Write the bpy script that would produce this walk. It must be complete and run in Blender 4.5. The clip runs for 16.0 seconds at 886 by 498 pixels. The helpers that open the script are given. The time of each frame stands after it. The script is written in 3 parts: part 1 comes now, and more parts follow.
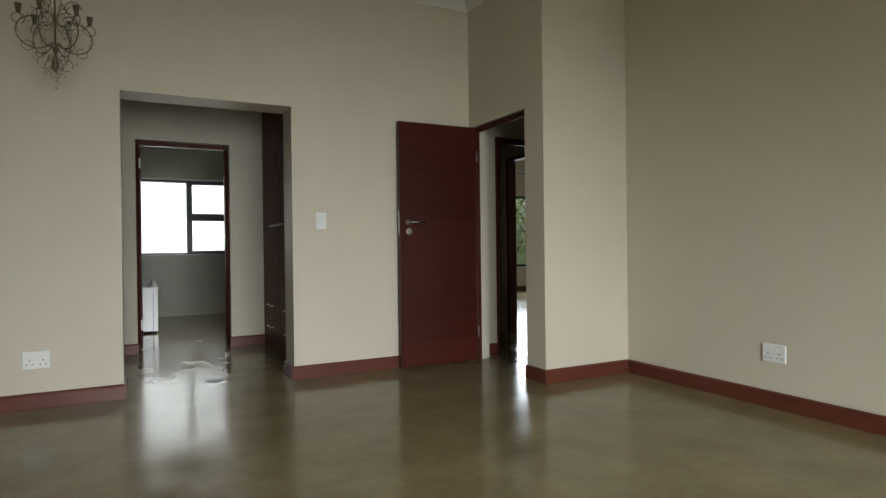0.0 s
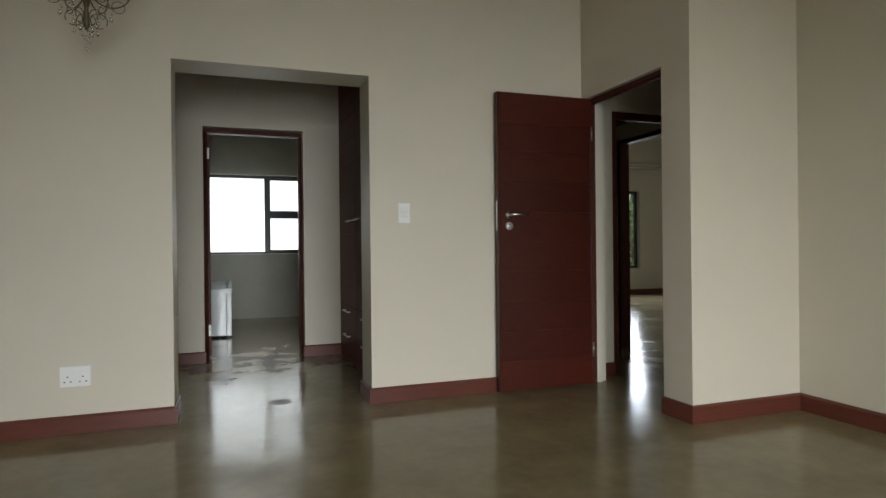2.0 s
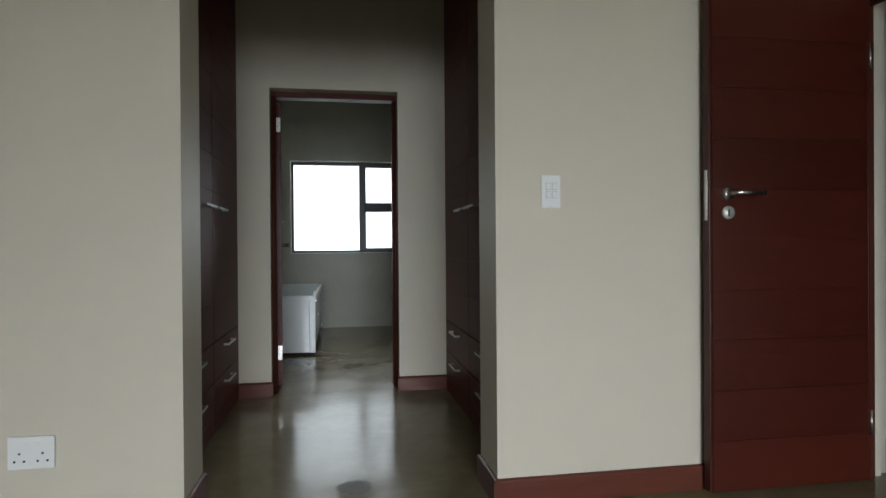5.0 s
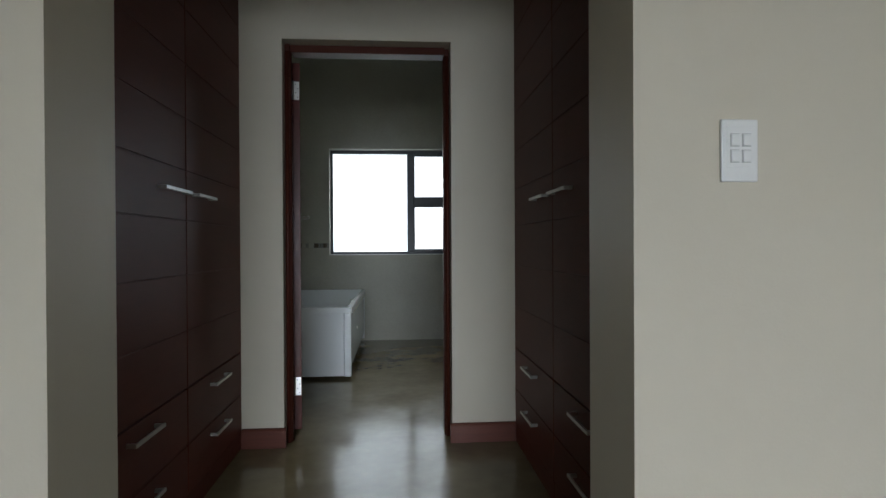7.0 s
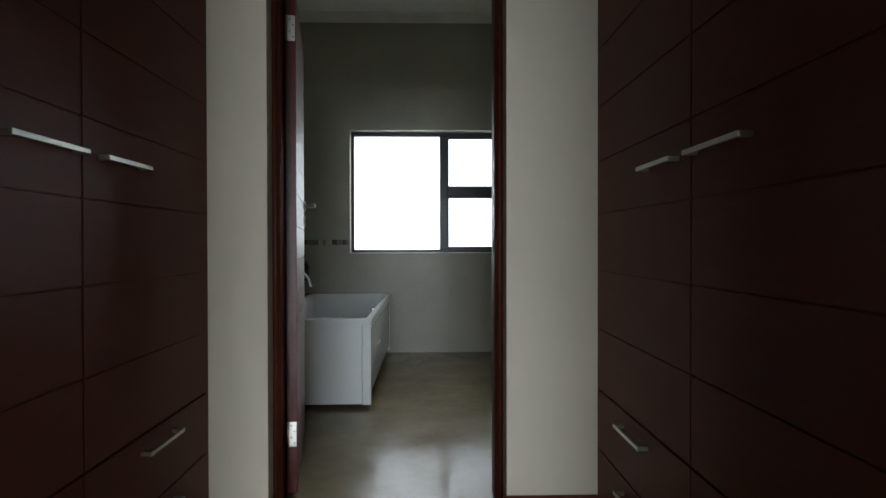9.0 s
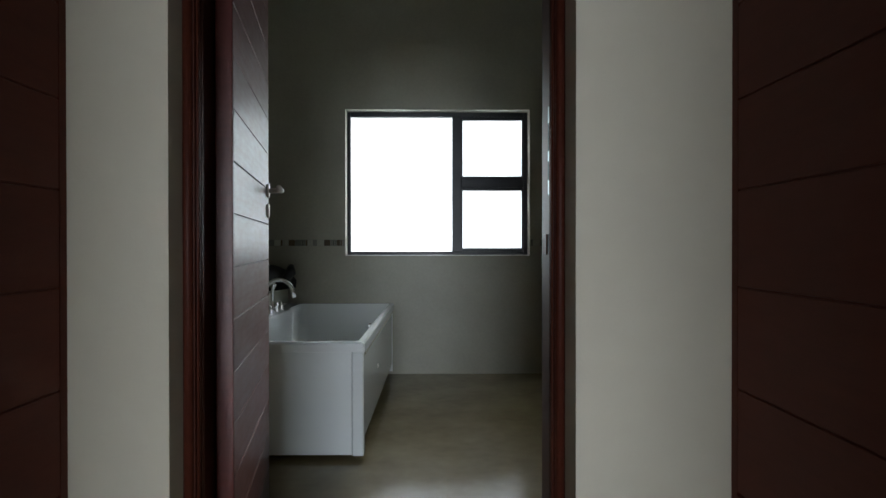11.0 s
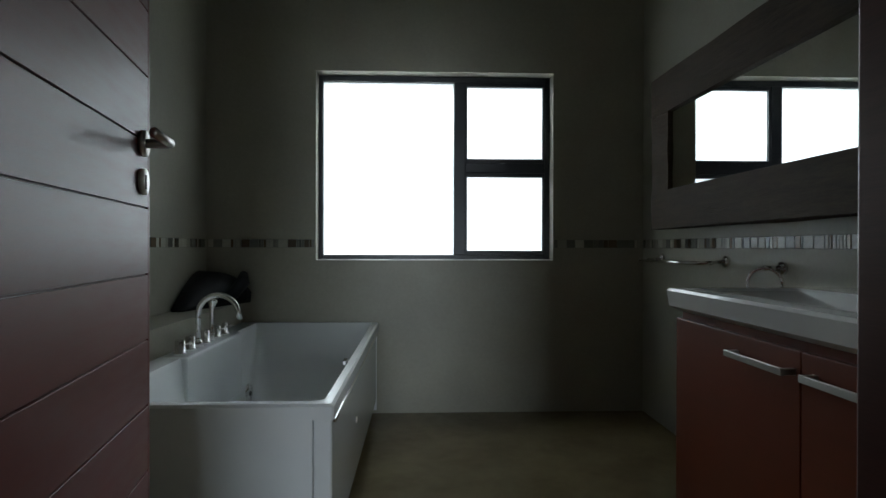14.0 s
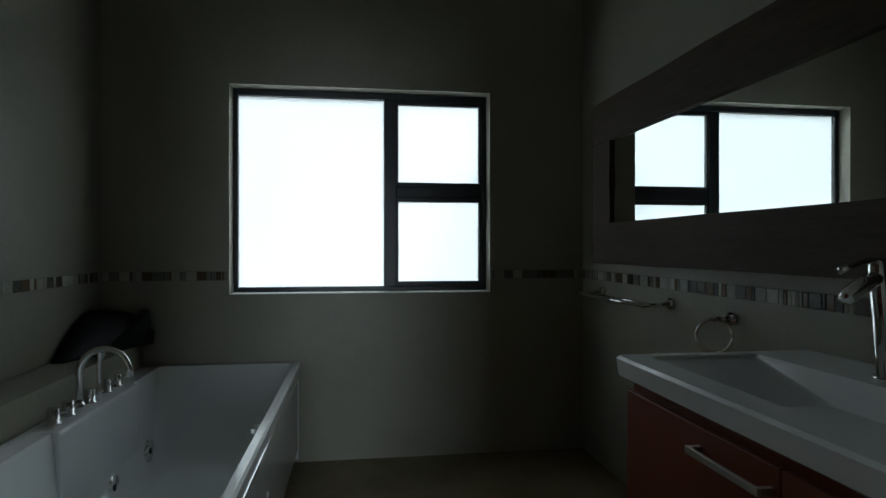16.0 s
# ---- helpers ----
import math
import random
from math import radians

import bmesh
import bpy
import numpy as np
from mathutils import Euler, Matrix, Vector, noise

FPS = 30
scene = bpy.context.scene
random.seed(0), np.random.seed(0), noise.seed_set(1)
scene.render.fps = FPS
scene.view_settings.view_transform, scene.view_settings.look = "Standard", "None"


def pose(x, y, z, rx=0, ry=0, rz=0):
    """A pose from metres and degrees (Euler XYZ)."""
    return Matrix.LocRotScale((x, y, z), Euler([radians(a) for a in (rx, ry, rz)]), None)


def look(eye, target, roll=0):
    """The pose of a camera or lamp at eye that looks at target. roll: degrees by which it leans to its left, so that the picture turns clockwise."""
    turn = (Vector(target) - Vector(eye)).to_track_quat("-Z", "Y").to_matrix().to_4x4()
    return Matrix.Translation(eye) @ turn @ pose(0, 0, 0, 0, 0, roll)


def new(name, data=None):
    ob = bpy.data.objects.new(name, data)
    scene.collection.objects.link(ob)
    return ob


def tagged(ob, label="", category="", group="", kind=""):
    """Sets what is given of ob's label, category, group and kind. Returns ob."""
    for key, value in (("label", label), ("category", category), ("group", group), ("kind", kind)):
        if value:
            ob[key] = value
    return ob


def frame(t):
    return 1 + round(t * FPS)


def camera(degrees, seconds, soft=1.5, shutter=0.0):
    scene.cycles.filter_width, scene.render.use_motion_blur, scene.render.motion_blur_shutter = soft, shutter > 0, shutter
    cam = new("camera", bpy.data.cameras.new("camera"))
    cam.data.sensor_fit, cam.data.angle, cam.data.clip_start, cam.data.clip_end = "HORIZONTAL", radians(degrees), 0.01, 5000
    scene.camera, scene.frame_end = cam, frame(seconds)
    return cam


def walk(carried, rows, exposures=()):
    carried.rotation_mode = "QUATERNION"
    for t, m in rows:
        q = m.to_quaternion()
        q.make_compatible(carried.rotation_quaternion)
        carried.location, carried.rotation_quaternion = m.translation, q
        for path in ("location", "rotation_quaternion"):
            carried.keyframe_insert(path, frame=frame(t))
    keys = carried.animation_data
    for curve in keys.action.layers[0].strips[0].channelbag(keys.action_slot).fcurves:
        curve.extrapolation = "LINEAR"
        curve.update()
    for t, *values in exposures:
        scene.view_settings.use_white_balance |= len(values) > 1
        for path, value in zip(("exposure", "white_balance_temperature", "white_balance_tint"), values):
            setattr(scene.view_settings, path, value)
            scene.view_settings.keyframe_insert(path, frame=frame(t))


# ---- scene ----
cam = camera(73.5, 16.0)
PATH = [
    (0, (0.311, -0.618, 0.996), (1.227, 1.159, 0.988), -0.7),
    (0.5, (0.382, -0.416, 0.989), (1.244, 1.388, 0.983), -0.7),
    (1, (0.439, -0.212, 0.996), (1.229, 1.625, 0.987), -0.6),
    (1.5, (0.488, 0.007, 0.991), (1.21, 1.872, 0.985), -0.7),
    (2, (0.538, 0.225, 0.982), (1.208, 2.11, 0.978), -0.6),
    (2.5, (0.588, 0.452, 0.978), (1.211, 2.352, 0.974), -0.6),
    (3, (0.636, 0.689, 0.992), (1.198, 2.609, 0.983), -0.6),
    (3.5, (0.657, 0.944, 0.998), (1.163, 2.878, 0.989), -0.6),
    (4, (0.694, 1.19, 0.992), (1.142, 3.139, 0.984), -0.5),
    (6.5, (0.874, 2.473, 1.016), (1.062, 4.464, 1.003), -0.4),
    (7, (0.883, 2.736, 1.017), (1.035, 4.73, 1.005), -0.3),
    (7.5, (0.873, 2.995, 1.026), (0.996, 4.991, 1.011), -0.2),
    (8, (0.866, 3.228, 1.015), (0.963, 5.226, 1.002), -0.2),
    (8.5, (0.875, 3.445, 1.013), (0.943, 5.444, 0.995), -0.2),
    (9, (0.878, 3.657, 1.011), (0.928, 5.656, 0.992), -0.1),
    (11.5, (0.856, 4.749, 0.993), (0.874, 6.749, 0.984), -0.0),
    (12, (0.836, 4.952, 0.986), (0.854, 6.952, 0.979), 0.1),
    (12.5, (0.819, 5.144, 0.991), (0.845, 7.144, 0.983), 0.0),
    (13, (0.799, 5.296, 0.986), (0.832, 7.296, 0.978), -0.0),
    (13.5, (0.786, 5.444, 0.995), (0.83, 7.443, 0.986), -0.0),
    (14, (0.777, 5.577, 1.004), (0.856, 7.575, 0.996), 0.1),
    (14.5, (0.771, 5.672, 1.01), (0.914, 7.667, 1.003), 0.1),
    (15, (0.782, 5.749, 1.033), (0.982, 7.739, 1.027), 0.1),
    (15.5, (0.803, 5.796, 1.103), (1.056, 7.78, 1.095), 0.0),
    (16, (0.834, 5.837, 1.178), (1.122, 7.816, 1.171), -0.0),
]
EXPOSURES = [(0.0, 0.0, 7000, 10), (4.0, 0.0, 6550, 10), (5.0, 0.0, 6420, 10), (6.5, -0.1, 6250, 10), (7.5, -0.1, 6300, 10), (9.0, 0.15, 6450, 10), (11.5, 0.18, 6350, 10), (12.5, 0.0, 6300, 9),
             (14.5, -0.42, 6250, 7), (15.2, -0.8, 6150, 5), (16.0, -1.0, 6150, 4)]
walk(cam, [(t, look(eye, target, roll)) for t, eye, target, roll in PATH], EXPOSURES)

# ---- world and light ----
world = bpy.data.worlds.new("overcast_sky")
scene.world = world
world.use_nodes = True
wn = world.node_tree
sky = wn.nodes.new("ShaderNodeTexSky")
sky.sky_type, sky.sun_disc = "NISHITA", False
sky.sun_elevation, sky.sun_rotation, sky.dust_density = radians(48), radians(200), 4.0
wn.links.new(sky.outputs[0], wn.nodes["Background"].inputs[0])
wn.nodes["Background"].inputs[1].default_value = 0.15


def window_light(name, place, target, w, h, watts, colour, spread=180):
    d = bpy.data.lights.new(name, "AREA")
    d.shape, d.size, d.size_y, d.energy, d.color, d.spread = "RECTANGLE", w, h, watts, colour, radians(spread)
    ob = new(name, d)
    ob.matrix_world = look(place, target)
    return ob


sun = bpy.data.lights.new("sun", "SUN")
sun.energy, sun.angle, sun.color = 1.4, radians(15), (1.0, 0.97, 0.92)
new("sun", sun).matrix_world = look((0, -6, 9), (1, 0, 0))
DAY = (0.83, 0.92, 1.0)
window_light("bedroom_window_light", (0.9, -3.36, 1.12), (1.2, -0.8, -0.5), 2.3, 1.95, 150, DAY, 98)
window_light("bathroom_window_light", (0.92, 9.85, 1.65), (0.83, 9.0, 1.42), 1.9, 1.6, 18.5, (0.92, 0.98, 1.0), 58)
window_light("far_room_window_light", (7.5, 10.2, 1.4), (7.2, 5.0, 0.2), 1.6, 1.5, 66, (0.75, 0.86, 1.0), 140)


# ---- materials ----
def material(name, colour, rough=0.5, metal=0.0, vary=0.08, scale=6.0, fine=90.0, bump=0.02, coat=0.0,
             rough_vary=0.0, stretch=(1, 1, 1), tint=None, per_object=0.0, spec=0.5, fine_mix=0.4, distance=0.004):
    m = bpy.data.materials.new(name)
    m.use_nodes = True
    t = m.node_tree
    n, link = t.nodes, t.links.new
    b = n["Principled BSDF"]
    b.inputs["Metallic"].default_value = metal
    b.inputs["Specular IOR Level"].default_value = spec
    b.inputs["Coat Weight"].default_value = coat
    b.inputs["Coat Roughness"].default_value = 0.12
    co = n.new("ShaderNodeTexCoord")
    mp = n.new("ShaderNodeMapping")
    mp.inputs["Scale"].default_value = stretch
    link(co.outputs["Object"], mp.inputs["Vector"])
    big = n.new("ShaderNodeTexNoise")
    big.inputs["Scale"].default_value, big.inputs["Detail"].default_value = scale, 5
    small = n.new("ShaderNodeTexNoise")
    small.inputs["Scale"].default_value, small.inputs["Detail"].default_value = fine, 3
    link(mp.outputs[0], big.inputs["Vector"])
    link(mp.outputs[0], small.inputs["Vector"])
    mix = n.new("ShaderNodeMix")
    mix.inputs[0].default_value = fine_mix
    link(big.outputs["Fac"], mix.inputs[2])
    link(small.outputs["Fac"], mix.inputs[3])
    ramp = n.new("ShaderNodeValToRGB")
    lo = tint if tint else tuple(c * (1 - vary * 2) for c in colour)
    ramp.color_ramp.elements[0].position, ramp.color_ramp.elements[1].position = 0.18, 0.82
    ramp.color_ramp.elements[0].color = (*lo, 1)
    ramp.color_ramp.elements[1].color = (*colour, 1)
    link(mix.outputs[0], ramp.inputs[0])
    last = ramp.outputs[0]
    if per_object:
        info = n.new("ShaderNodeObjectInfo")
        mr = n.new("ShaderNodeMapRange")
        mr.inputs[3].default_value, mr.inputs[4].default_value = 1 - per_object, 1 + per_object
        link(info.outputs["Random"], mr.inputs[0])
        hs = n.new("ShaderNodeHueSaturation")
        link(mr.outputs[0], hs.inputs["Value"])
        link(last, hs.inputs["Color"])
        last = hs.outputs[0]
    link(last, b.inputs["Base Color"])
    if rough_vary:
        rr = n.new("ShaderNodeMapRange")
        rr.inputs[1].default_value, rr.inputs[2].default_value = 0.2, 0.8
        rr.inputs[3].default_value, rr.inputs[4].default_value = rough - rough_vary, rough + rough_vary
        link(big.outputs["Fac"], rr.inputs[0])
        link(rr.outputs[0], b.inputs["Roughness"])
    else:
        b.inputs["Roughness"].default_value = rough
    if bump:
        bp = n.new("ShaderNodeBump")
        bp.inputs["Strength"].default_value, bp.inputs["Distance"].default_value = bump, distance
        link(mix.outputs[0], bp.inputs["Height"])
        link(bp.outputs[0], b.inputs["Normal"])
    return m


PAINT = material("cream_wall_paint", (0.592, 0.54, 0.435), 0.6, vary=0.02, scale=1.6, fine=160, bump=0.25)
BATHPAINT = material("olive_grey_plaster", (0.345, 0.33, 0.265), 0.45, vary=0.13, scale=2.6, fine=60, bump=0.2)
CEIL = material("ceiling_paint", (0.72, 0.71, 0.66), 0.7, vary=0.02, scale=2, fine=120, bump=0.1)
FLOOR = material("polished_screed", (0.275, 0.222, 0.125), 0.15, spec=0.27, vary=0.24, scale=3.2, fine=16, bump=0.2, rough_vary=0.1, fine_mix=0.3, distance=0.008)
MAHOG = material("red_mahogany", (0.085, 0.02, 0.011), 0.5, spec=0.15, vary=0.2, scale=5, fine=40, bump=0.08, stretch=(1, 1, 14), per_object=0.12)
MAHOG_H = material("red_mahogany_level_grain", (0.066, 0.0115, 0.006), 0.36, spec=0.25, vary=0.2, scale=4, fine=30, bump=0.08, stretch=(1, 9, 16), per_object=0.17)
SKIRT = material("varnished_skirting", (0.138, 0.037, 0.022), 0.38, spec=0.35, vary=0.22, scale=5, fine=45, bump=0.06, stretch=(1, 1, 12))
CUP = material("dark_cupboard_veneer", (0.14, 0.032, 0.019), 0.45, spec=0.12, vary=0.14, scale=5, fine=50, bump=0.05, stretch=(1, 2, 12), per_object=0.06)
LEAFWOOD = material("dark_worn_meranti", (0.115, 0.022, 0.016), 0.34, spec=0.22, vary=0.22, scale=5, fine=60, bump=0.03, stretch=(2, 2, 12), per_object=0.16, rough_vary=0.05, distance=0.002)
VANITY = material("orange_brown_veneer", (0.17, 0.038, 0.014), 0.42, spec=0.22, vary=0.08, scale=5, fine=60, bump=0.04, stretch=(1, 1, 10))
SLEEPER = material("weathered_sleeper_wood", (0.085, 0.06, 0.04), 0.7, spec=0.2, vary=0.3, scale=6, fine=30, bump=0.6, stretch=(10, 1, 9), distance=0.008)
STEEL = material("brushed_steel", (0.62, 0.6, 0.57), 0.3, 1.0, vary=0.05, scale=20, fine=200, bump=0.02)
SATIN = material("satin_nickel", (0.75, 0.74, 0.7), 0.45, 0.6, vary=0.03, scale=20, bump=0.01)
CHROME = material("chrome", (0.8, 0.8, 0.8), 0.08, 1.0, vary=0.01, bump=0.0)
ALU = material("charcoal_window_frame", (0.025, 0.028, 0.034), 0.4, vary=0.1, scale=30, fine=200, bump=0.03)
WHITE = material("white_plastic", (0.8, 0.8, 0.78), 0.3, vary=0.02, scale=20, bump=0.01)
# grey for the painted shadow lines round the switch rockers
ROCKERSHADE = material("rocker_shade_grey", (0.5, 0.5, 0.48), 0.5, vary=0.03, scale=20, bump=0.01)
DARKHOLE = material("dark_hole", (0.01, 0.01, 0.01), 0.7, vary=0.02, bump=0.0)
ACRYL = material("white_acrylic", (0.74, 0.77, 0.78), 0.15, vary=0.02, scale=3, bump=0.0, coat=0.3)
CERAM = material("white_ceramic", (0.74, 0.76, 0.77), 0.12, vary=0.015, scale=3, bump=0.0, coat=0.3)
BLACKVINYL = material("black_vinyl", (0.012, 0.012, 0.015), 0.55, spec=0.25, vary=0.15, scale=9, fine=120, bump=0.2)
STAIN = material("dull_floor_stain", (0.12, 0.105, 0.075), 0.6, spec=0.1, vary=0.2, scale=25, fine=80, bump=0.1)
TILE_A = material("mosaic_tile_grey", (0.2, 0.2, 0.18), 0.2, vary=0.2, scale=30, bump=0.05, per_object=0.45)
TILE_B = material("mosaic_tile_pale", (0.5, 0.49, 0.42), 0.25, vary=0.12, scale=30, bump=0.05, per_object=0.3)
TILE_C = material("mosaic_tile_brown", (0.13, 0.095, 0.06), 0.25, vary=0.2, scale=30, bump=0.05, per_object=0.35)
GROUT = material("pale_grout", (0.3, 0.29, 0.25), 0.8, vary=0.1, scale=40, bump=0.1)
IRON = material("antique_bronze_wire", (0.2, 0.16, 0.1), 0.4, 0.7, vary=0.2, scale=30, bump=0.05)
LEAF = material("garden_foliage", (0.17, 0.31, 0.07), 0.5, vary=0.3, scale=3, fine=20, bump=0.0)
BARK = material("bark", (0.1, 0.075, 0.05), 0.9, vary=0.3, scale=8, bump=0.4)
GRASS = material("garden_ground", (0.12, 0.13, 0.06), 0.9, vary=0.3, scale=2, bump=0.3)


def glass(name, rough, colour=(1, 1, 1)):
    m = bpy.data.materials.new(name)
    m.use_nodes = True
    b = m.node_tree.nodes["Principled BSDF"]
    b.inputs["Base Color"].default_value = (*colour, 1)
    b.inputs["Transmission Weight"].default_value = 1.0
    b.inputs["Roughness"].default_value = rough
    b.inputs["IOR"].default_value = 1.45
    return m


CLEAR = glass("clear_glass", 0.0)
CRYSTAL = glass("crystal", 0.02, (0.95, 0.96, 0.95))
MIRROR = material("mirror_silver", (0.86, 0.88, 0.87), 0.01, 1.0, vary=0.0, bump=0.0)
FROST = bpy.data.materials.new("frosted_glass")
FROST.use_nodes = True
fn = FROST.node_tree
tr = fn.nodes.new("ShaderNodeBsdfTranslucent")
tr.inputs[0].default_value = (0.94, 0.96, 0.97, 1)
gl = fn.nodes.new("ShaderNodeBsdfGlossy")
gl.inputs["Roughness"].default_value = 0.25
mx = fn.nodes.new("ShaderNodeMixShader")
mx.inputs[0].default_value = 0.05
fn.links.new(tr.outputs[0], mx.inputs[1])
fn.links.new(gl.outputs[0], mx.inputs[2])
fn.links.new(mx.outputs[0], fn.nodes["Material Output"].inputs[0])


# ---- building helpers ----
def mesh_of(name, bm, mat, smooth=False):
    me = bpy.data.meshes.new(name)
    bmesh.ops.recalc_face_normals(bm, faces=bm.faces[:])
    bm.to_mesh(me)
    bm.free()
    me.materials.append(mat)
    if smooth:
        for p in me.polygons:
            p.use_smooth = True
    return me


def part(name, bm, mat, parent=None, label="", smooth=False):
    """One mesh object, under a thing or a part."""
    ob = new(name, mesh_of(name, bm, mat, smooth))
    ob.parent = parent
    if label:
        tagged(ob, label)
    return ob


def thing(name, label, category, group="", m=None):
    ob = new(name)
    tagged(ob, label, category, group)
    if m is not None:
        ob.matrix_world = m
    return ob


def add_box(bm, a, b, bevel=0.0, segments=2):
    g = bmesh.ops.create_cube(bm, size=1.0)
    for v in g["verts"]:
        v.co = Vector([(a[i] + b[i]) / 2 + v.co[i] * (b[i] - a[i]) for i in range(3)])
    if bevel:
        es = list({e for v in g["verts"] for e in v.link_edges})
        bmesh.ops.bevel(bm, geom=es, offset=bevel, segments=segments, affect="EDGES", profile=0.5)
    return bm


def box(a, b, bevel=0.0, segments=2):
    lo = [min(p, q) for p, q in zip(a, b)]
    hi = [max(p, q) for p, q in zip(a, b)]
    return add_box(bmesh.new(), lo, hi, bevel, segments)


def add_tube(bm, points, r, n=8, caps=True):
    """A round bar along points."""
    pts = [Vector(p) for p in points]
    rings = []
    side = None
    for i, p in enumerate(pts):
        d = (pts[min(i + 1, len(pts) - 1)] - pts[max(i - 1, 0)]).normalized()
        if side is None:
            side = d.orthogonal().normalized()
        side = (side - d * side.dot(d)).normalized()
        up = d.cross(side)
        rr = r[i] if isinstance(r, (list, tuple)) else r
        rings.append([bm.verts.new(p + (side * math.cos(a) + up * math.sin(a)) * rr) for a in [2 * math.pi * k / n for k in range(n)]])
    for a, b in zip(rings, rings[1:]):
        for k in range(n):
            bm.faces.new((a[k], a[(k + 1) % n], b[(k + 1) % n], b[k]))
    if caps:
        bm.faces.new(rings[0])
        bm.faces.new(rings[-1])
    return bm


def tube(points, r, n=8):
    return add_tube(bmesh.new(), points, r, n)


def arc(c, r, a0, a1, u, v, n=10):
    c, u, v = Vector(c), Vector(u), Vector(v)
    return [c + u * r * math.cos(radians(a0 + (a1 - a0) * i / n)) + v * r * math.sin(radians(a0 + (a1 - a0) * i / n)) for i in range(n + 1)]


def wall(name, axis, face, back, lo, hi, top, mat, holes=(), label="", bottom=0.0):
    """A wall between two planes of one axis, with openings (a, b, z0, z1) right through it."""
    cuts = sorted({lo, hi, *[h[0] for h in holes], *[h[1] for h in holes]})
    zs = sorted({bottom, top, *[h[2] for h in holes], *[h[3] for h in holes]})
    bm = bmesh.new()
    verts = {}

    def vert(i, j, f):
        key = (i, j, f)
        if key not in verts:
            verts[key] = bm.verts.new((cuts[i], f, zs[j]) if axis == "y" else (f, cuts[i], zs[j]))
        return verts[key]

    def solid(i, j):
        if not (0 <= i < len(cuts) - 1 and 0 <= j < len(zs) - 1):
            return False
        x, z = (cuts[i] + cuts[i + 1]) / 2, (zs[j] + zs[j + 1]) / 2
        return not any(h[0] < x < h[1] and h[2] < z < h[3] for h in holes)

    for i in range(len(cuts) - 1):
        for j in range(len(zs) - 1):
            if not solid(i, j):
                continue
            for f in (face, back):
                bm.faces.new([vert(i, j, f), vert(i + 1, j, f), vert(i + 1, j + 1, f), vert(i, j + 1, f)])
            for di, dj, (p, q) in ((-1, 0, ((i, j), (i, j + 1))), (1, 0, ((i + 1, j), (i + 1, j + 1))), (0, -1, ((i, j), (i + 1, j))), (0, 1, ((i, j + 1), (i + 1, j + 1)))):
                if not solid(i + di, j + dj):
                    bm.faces.new([vert(*p, face), vert(*q, face), vert(*q, back), vert(*p, back)])
    # slightly rounded plaster arrises at the openings
    edges = [e for e in bm.edges if len(e.link_faces) == 2 and e.calc_face_angle(0) > 1.0]
    bmesh.ops.bevel(bm, geom=edges, offset=0.006, segments=2, affect="EDGES", profile=0.5)
    return tagged(part(name, bm, mat, smooth=False), label, "wall", kind="structure")


def skirting(a, b, out, height=0.1, thick=0.018):
    """A skirting board on the floor from a to b along a wall whose face looks out."""
    a, b, o = Vector((*a, 0)), Vector((*b, 0)), Vector((*out, 0))
    prof = [(0.0005, 0.001), (thick, 0.001), (thick, height - 0.012), (thick - 0.004, height - 0.004), (thick - 0.011, height), (0.0005, height)]
    bm = bmesh.new()
    rings = [[bm.verts.new(p + o * d + Vector((0, 0, z))) for d, z in prof] for p in (a, b)]
    for k in range(len(prof)):
        q = (k + 1) % len(prof)
        bm.faces.new((rings[0][k], rings[0][q], rings[1][q], rings[1][k]))
    bm.faces.new(rings[0])
    bm.faces.new(rings[1])
    return tagged(part("baseboard", bm, SKIRT), "varnished red-brown timber skirting board along the wall", "baseboard", kind="structure")


def cornice(a, b, out, z):
    a, b, o = Vector((*a, 0)), Vector((*b, 0)), Vector((*out, 0))
    prof = [(0.0005, z - 0.075), (0.012, z - 0.075), (0.018, z - 0.06), (0.05, z - 0.02), (0.066, z - 0.014), (0.07, z - 0.001), (0.0005, z - 0.001)]
    bm = bmesh.new()
    rings = [[bm.verts.new(p + o * d + Vector((0, 0, h))) for d, h in prof] for p in (a, b)]
    for k in range(len(prof)):
        q = (k + 1) % len(prof)
        bm.faces.new((rings[0][k], rings[0][q], rings[1][q], rings[1][k]))
    bm.faces.new(rings[0])
    bm.faces.new(rings[1])
    return tagged(part("trim", bm, CEIL), "white moulded cornice under the ceiling", "cornice", kind="structure")


def slab(name, a, b, mat, label, category):
    return tagged(part(name, box(a, b), mat), label, category, kind="structure")


# ---- large structure ----
AY, AB = 3.91, 4.19          # wall between bedroom and dressing room
BY, BB = 5.785, 6.055          # wall between dressing room and bathroom
BACK = 9.16                   # bathroom window wall
CEILING = 3.12
slab("floor", (-3.4, -3.6, -0.1), (10.0, 10.5, 0.0), FLOOR, "polished olive-brown cement screed floor with cloudy stains", "floor")
slab("ceiling", (-3.4, -3.6, CEILING), (10.0, 10.5, CEILING + 0.12), CEIL, "plain off-white painted ceiling", "ceiling")
OPEN = (0.22, 1.362, 0.0, 2.073)
wall("wall_north", "y", AY, AB, -3.2, 3.1, CEILING, PAINT, [OPEN], "cream painted wall with an open passage to the dressing room")
wall("wall_south", "y", -3.55, -3.3, -3.2, 3.9, CEILING, PAINT, [(-0.3, 2.1, 0.04, 2.15)], "cream painted bedroom wall with a wide glazed door")
wall("wall_west", "x", -3.2, -3.4, -3.55, 4.19, CEILING, PAINT, label="plain cream painted bedroom wall")
wall("wall_east", "x", 3.71, 3.9, -3.3, 2.84, CEILING, PAINT, label="plain cream painted bedroom wall")
DY0, DY1 = 3.07, 3.885
